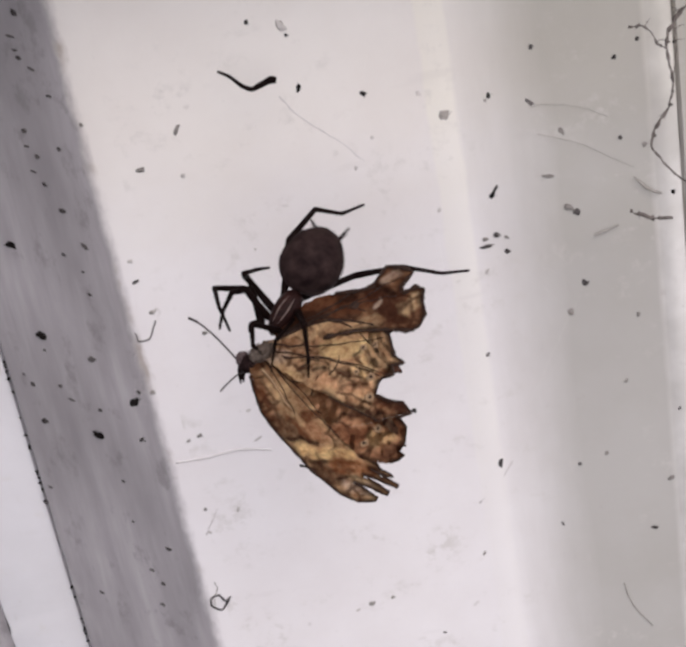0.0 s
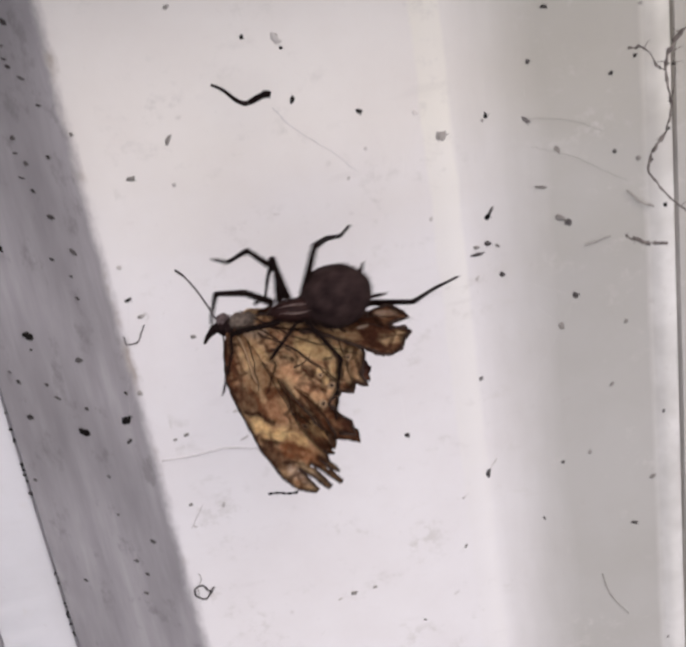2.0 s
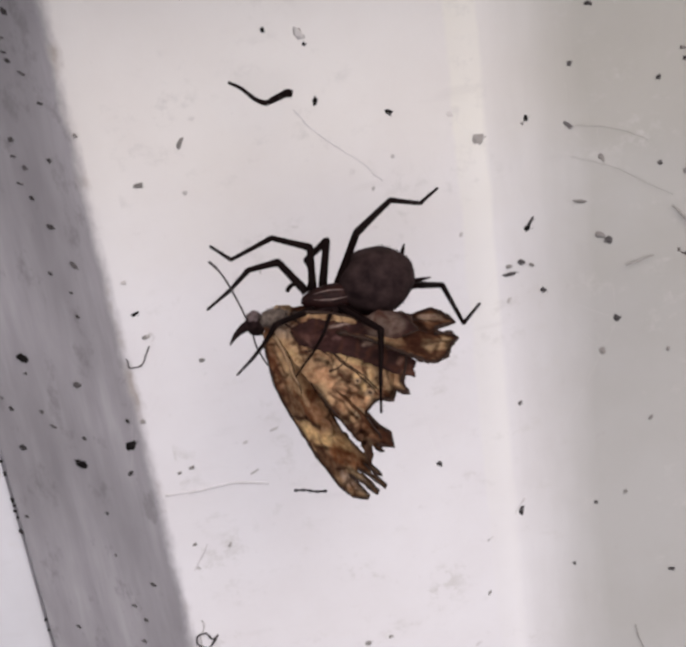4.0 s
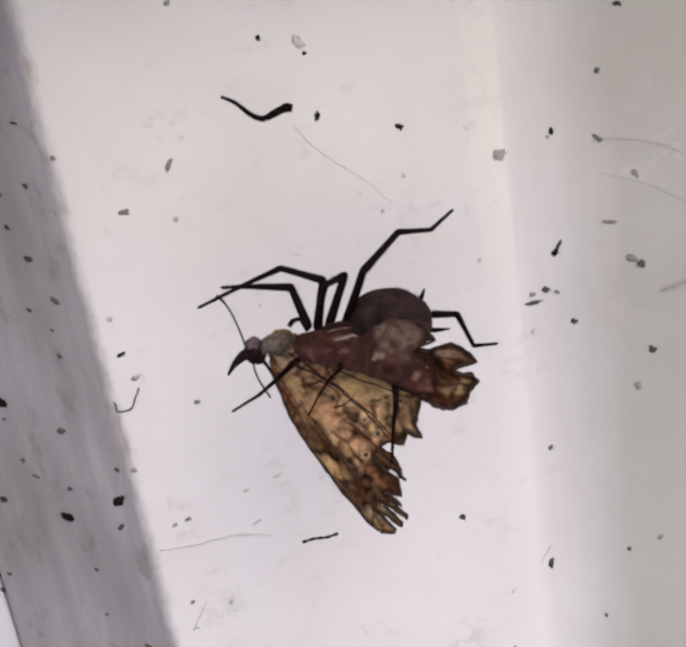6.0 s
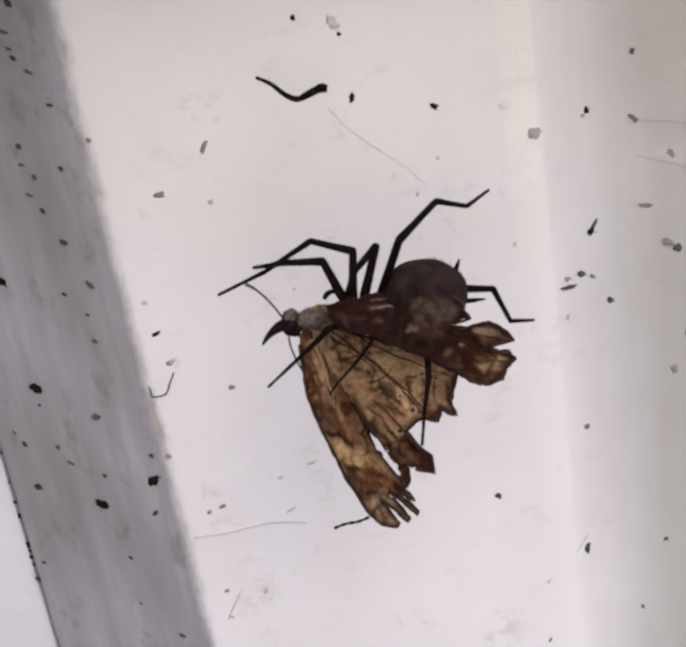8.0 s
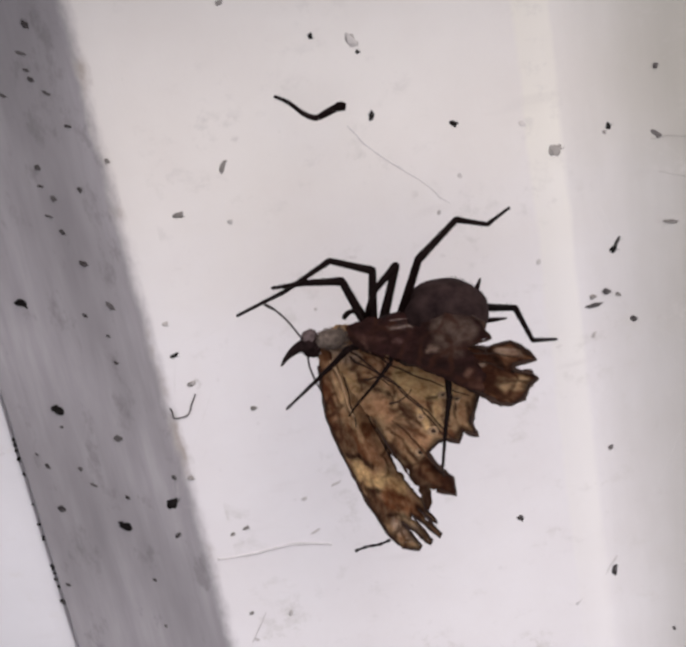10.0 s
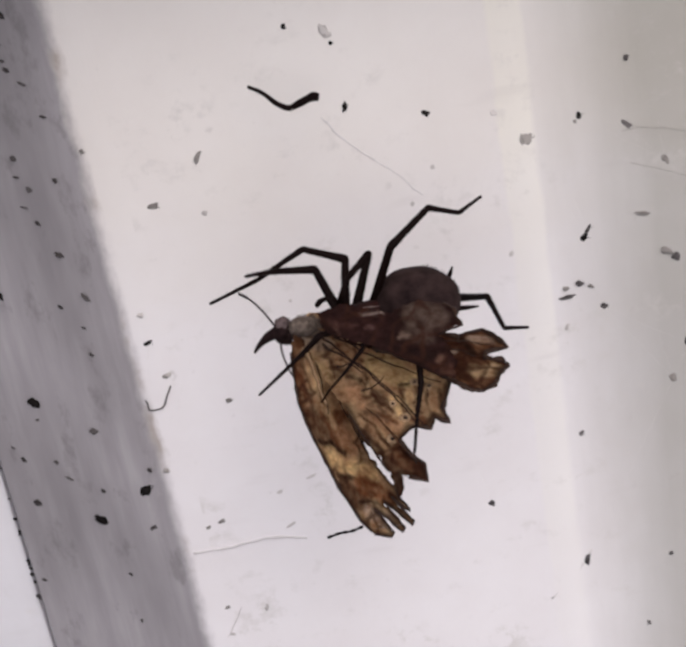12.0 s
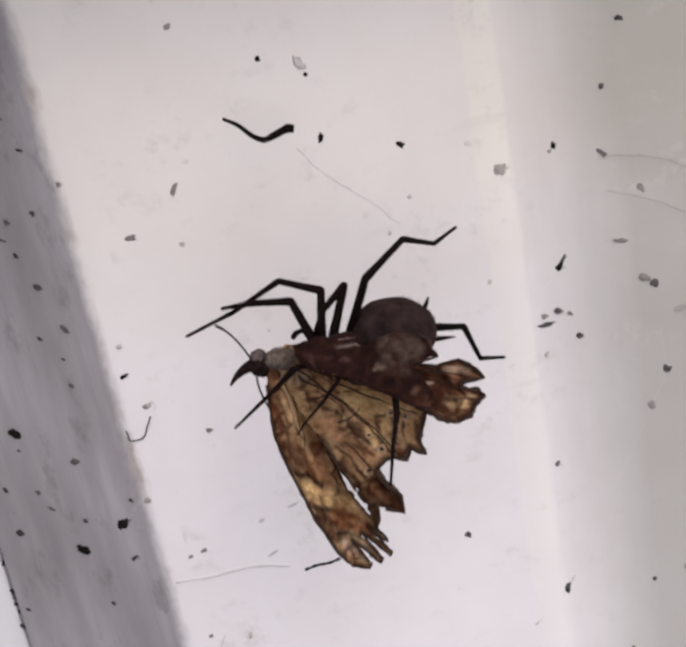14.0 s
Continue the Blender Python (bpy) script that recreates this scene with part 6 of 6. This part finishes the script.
    step(leg["H"], 1.9, (2.98, -4.18, -7.90), (2.04, -3.05, -9.84), (1.05, -4.12, -11.73), (0.13, -2.82, -13.14))
    step(leg["H"], 2.0, (-6.49, -4.53, -11.14), (-7.38, -2.91, -13.01), (-8.17, -4.29, -14.94), (-8.88, -2.69, -16.36))
    step(leg["H"], 2.1, (-7.24, -4.36, -10.69), (-8.17, -2.77, -12.56), (-9.05, -4.21, -14.38), (-9.82, -2.63, -15.79))
    step(leg["H"], 2.2, (-5.91, -4.19, -12.31), (-6.88, -2.63, -14.17), (-7.86, -4.12, -15.88), (-8.69, -2.58, -17.28))
    step(leg["H"], 2.3, (-6.55, -4.02, -10.44), (-7.56, -2.48, -12.30), (-8.63, -4.04, -13.90), (-9.53, -2.52, -15.29))
    step(leg["H"], 2.4, (-5.34, -3.86, -9.87), (-6.40, -2.34, -11.72), (-7.56, -3.95, -13.22), (-8.52, -2.46, -14.59))
    step(leg["H"], 2.5, (-4.28, -3.69, -8.32), (-5.38, -2.20, -10.17), (-6.63, -3.87, -11.55), (-7.65, -2.41, -12.92))
    step(leg["H"], 3.0, (-4.19, -4.49, -8.07), (-5.51, -3.12, -9.86), (-6.75, -4.83, -11.23), (-7.86, -3.39, -12.56))
    step(leg["H"], 5.5, (-2.86, -4.80, -8.70), (-4.14, -2.92, -10.01), (-5.41, -4.71, -11.20), (-6.11, -2.60, -11.56))
    step(leg["H"], 6.0, (-2.63, -5.25, -7.95), (-4.02, -3.21, -8.84), (-5.35, -4.68, -10.37), (-6.45, -3.33, -11.80))
    step(leg["H"], 7.5, (-3.00, -5.08, -7.53), (-4.89, -4.54, -9.25), (-6.84, -4.14, -10.78), (-7.75, -2.24, -11.57))
    # the wings swing about their roots; yaw turns them edge-on
    yaw = [(0, 42), (0.3, 46), (0.5, 18), (1.0, 10), (1.1, 12), (1.2, 42), (1.3, 34), (1.4, 16), (1.5, 40), (1.6, 42), (1.7, 66), (1.8, 35), (1.9, 45), (2.0, 40), (2.1, 48), (2.2, 54), (2.3, 50), (2.4, 40), (2.5, 42), (3.0, 42), (4.3, 58), (5.5, 64), (6.0, 62), (6.5, 53), (14, 53)]
    fold = [(0, 22), (0.5, 17), (1.0, 17), (1.2, 38), (1.4, 30), (1.5, 22), (1.6, 34), (1.8, 58), (1.9, 34), (2.0, 48), (2.5, 53), (3.0, 50), (5.5, 41), (6.5, 43), (14, 43)]
    hinge = Vector((0.943, 0, -0.334))
    edge, across = Vector((0.326, 0, -0.945)), Vector((0.945, 0, 0.326))
    pitch = [(0, 0), (2.5, 0), (3.0, 4), (5.0, 14), (14, 14)]
    lift = [(0, 3), (0.5, 4), (1.0, 4), (1.2, 0), (14, 0)]
    ease = [(0, 0.7), (0.5, -0.4), (1.0, -0.7), (1.5, -2.0), (2.0, 0), (14, 0)]
    mid = sum((Vector(p) for p in SHRED_OUT), Vector((0, 0))) / len(SHRED_OUT)
    curl = Vector((mid.x, 0, mid.y)).normalized()
    tear = [(0, 4, 0), (0.5, 0, 0), (1.0, 0, 0), (1.4, 3, 40), (1.9, 5, 58), (3.0, 7, 66), (5.5, 12, 84), (14, 12, 84)]
    body, fore, lower, upper, torn = [], [], [], [], []
    for t in TIMES:
        x, z, turn, f, h = between(BUTTERFLY_ROWS, t)
        a = -between(yaw, t)[0]
        body.append((t, pose(x * MM, 0, z * MM, 0, -turn, 0)))
        fore.append((t, pose(0, 0, 0, 0, -f, 0) @ Matrix.Rotation(radians(between(pitch, t)[0]), 4, across) @ Matrix.Rotation(radians(a), 4, edge)))
        slip = between(ease, t)[0] * MM
        lower.append((t, pose(slip * 0.4, 0, 0, 0, -h * 0.9, 0)))
        upper.append((t, pose(slip, 0, 0, 0, -h - between(lift, t)[0], 0) @ Matrix.Rotation(radians(-between(fold, t)[0]), 4, hinge)))
        turned, rolled = between(tear, t)
        torn.append((t, pose(-0.02 * rolled * MM, (0.3 + 0.012 * rolled) * MM, 0.02 * rolled * MM, 0, -turned, 0) @ Matrix.Rotation(radians(rolled), 4, curl)))
    walk(butterfly, body)
    walk(forewing, fore)
    droop = [(0, -92), (1.0, -88), (1.5, -20), (2.0, 0), (14, 0)]
    walk(limp, [(t, pose(-1.9 * MM, -0.7 * MM, -0.7 * MM, 0, -between(droop, t)[0], 0)) for t in TIMES])
    sway = [(0, -8), (0.5, -14), (1.0, 4), (1.5, 0), (2.0, 0), (2.5, -10), (3.0, -10), (5.5, -6), (6.0, -20), (6.5, -4), (14, -4)]
    tip = [(0, 0), (3.0, 0), (5.5, -34), (6.5, -54), (14, -54)]
    walk(feeler, [(t, pose(-2.2 * MM, -0.9 * MM, 0.8 * MM, between(tip, t)[0], -between(sway, t)[0], 0)) for t in TIMES])
    # the head lies turned away until the body rights itself
    away = [(0, -55), (1.4, -55), (2.4, 0), (14, 0)]
    neck = Matrix.Translation((-1.45 * MM, -0.95 * MM, 0))
    walk(head, [(t, neck @ pose(0, 0, 0, 0, 0, between(away, t)[0]) @ neck.inverted()) for t in TIMES])
    walk(hindwing, lower)
    walk(inner_wing, upper)
    walk(shred, torn)
    walk(twig, [(t, pose(x * MM, 2.0 * MM, z * MM, 0, -a, 0)) for t in TIMES for x, z, a in [between(TWIG_ROWS, t)]])
    # the scrap works loose from behind the wings
    loose = [(0, 5.4, -2.5), (3.0, 5.4, -2.5), (4.3, 2.2, -2.0), (5.5, 0, -1.7), (6.0, 0, -1.0), (6.5, 0, 0), (14, 0, 0)]
    walk(scrap, [(t, pose(0, y * MM, z * MM)) for t in TIMES for y, z in [between(loose, t)]])
    turnout = [(0, 0), (1.5, 0), (2.0, -12), (2.5, -18), (3.0, -18), (5.5, 0), (14, 0)]
    walk(carapace, [(t, pose(0, 0, 0, 0, -between(turnout, t)[0], 0)) for t in TIMES])
    walk(spider, [(t, spider_at(t)) for t in TIMES])
    reach = [(0, 7.3, 0.3), (0.5, 6.3, 0.4), (1.0, 6.3, -0.2), (1.5, 5.4, 0.0), (2.0, 5.4, 0.0), (3.0, 5.7, 0.0), (5.5, 5.75, -0.1), (14, 5.75, -0.1)]
    walk(abdomen, [(t, pose(between(reach, t)[0] * MM, 0.3 * MM, between(reach, t)[1] * MM)) for t in TIMES])
    for key, thigh, shin, shank, foot, table in leg.values():
        rows = [r if r[0] < 7 else (6.5, *r[1:]) for r in table]
        keyed = ([], [], [], [])
        for t in TIMES:
            flat = between(rows, t)
            spot = spider_at(t)
            p = (spot @ (Vector(COXAE[key]) * MM)) / MM
            frames = []
            for k in range(4):
                aim = Vector(flat[3 * k: 3 * k + 3])
                q = p + (aim - p).normalized() * LENGTHS[key][k]
                frames.append(along(p, q))
                p = q
            keyed[0].append((t, spot.inverted() @ frames[0]))
            for k in (1, 2, 3):
                keyed[k].append((t, frames[0].inverted() @ frames[k]))
        for ob, r in zip((thigh, shin, shank, foot), keyed):
            walk(ob, r)


motions()
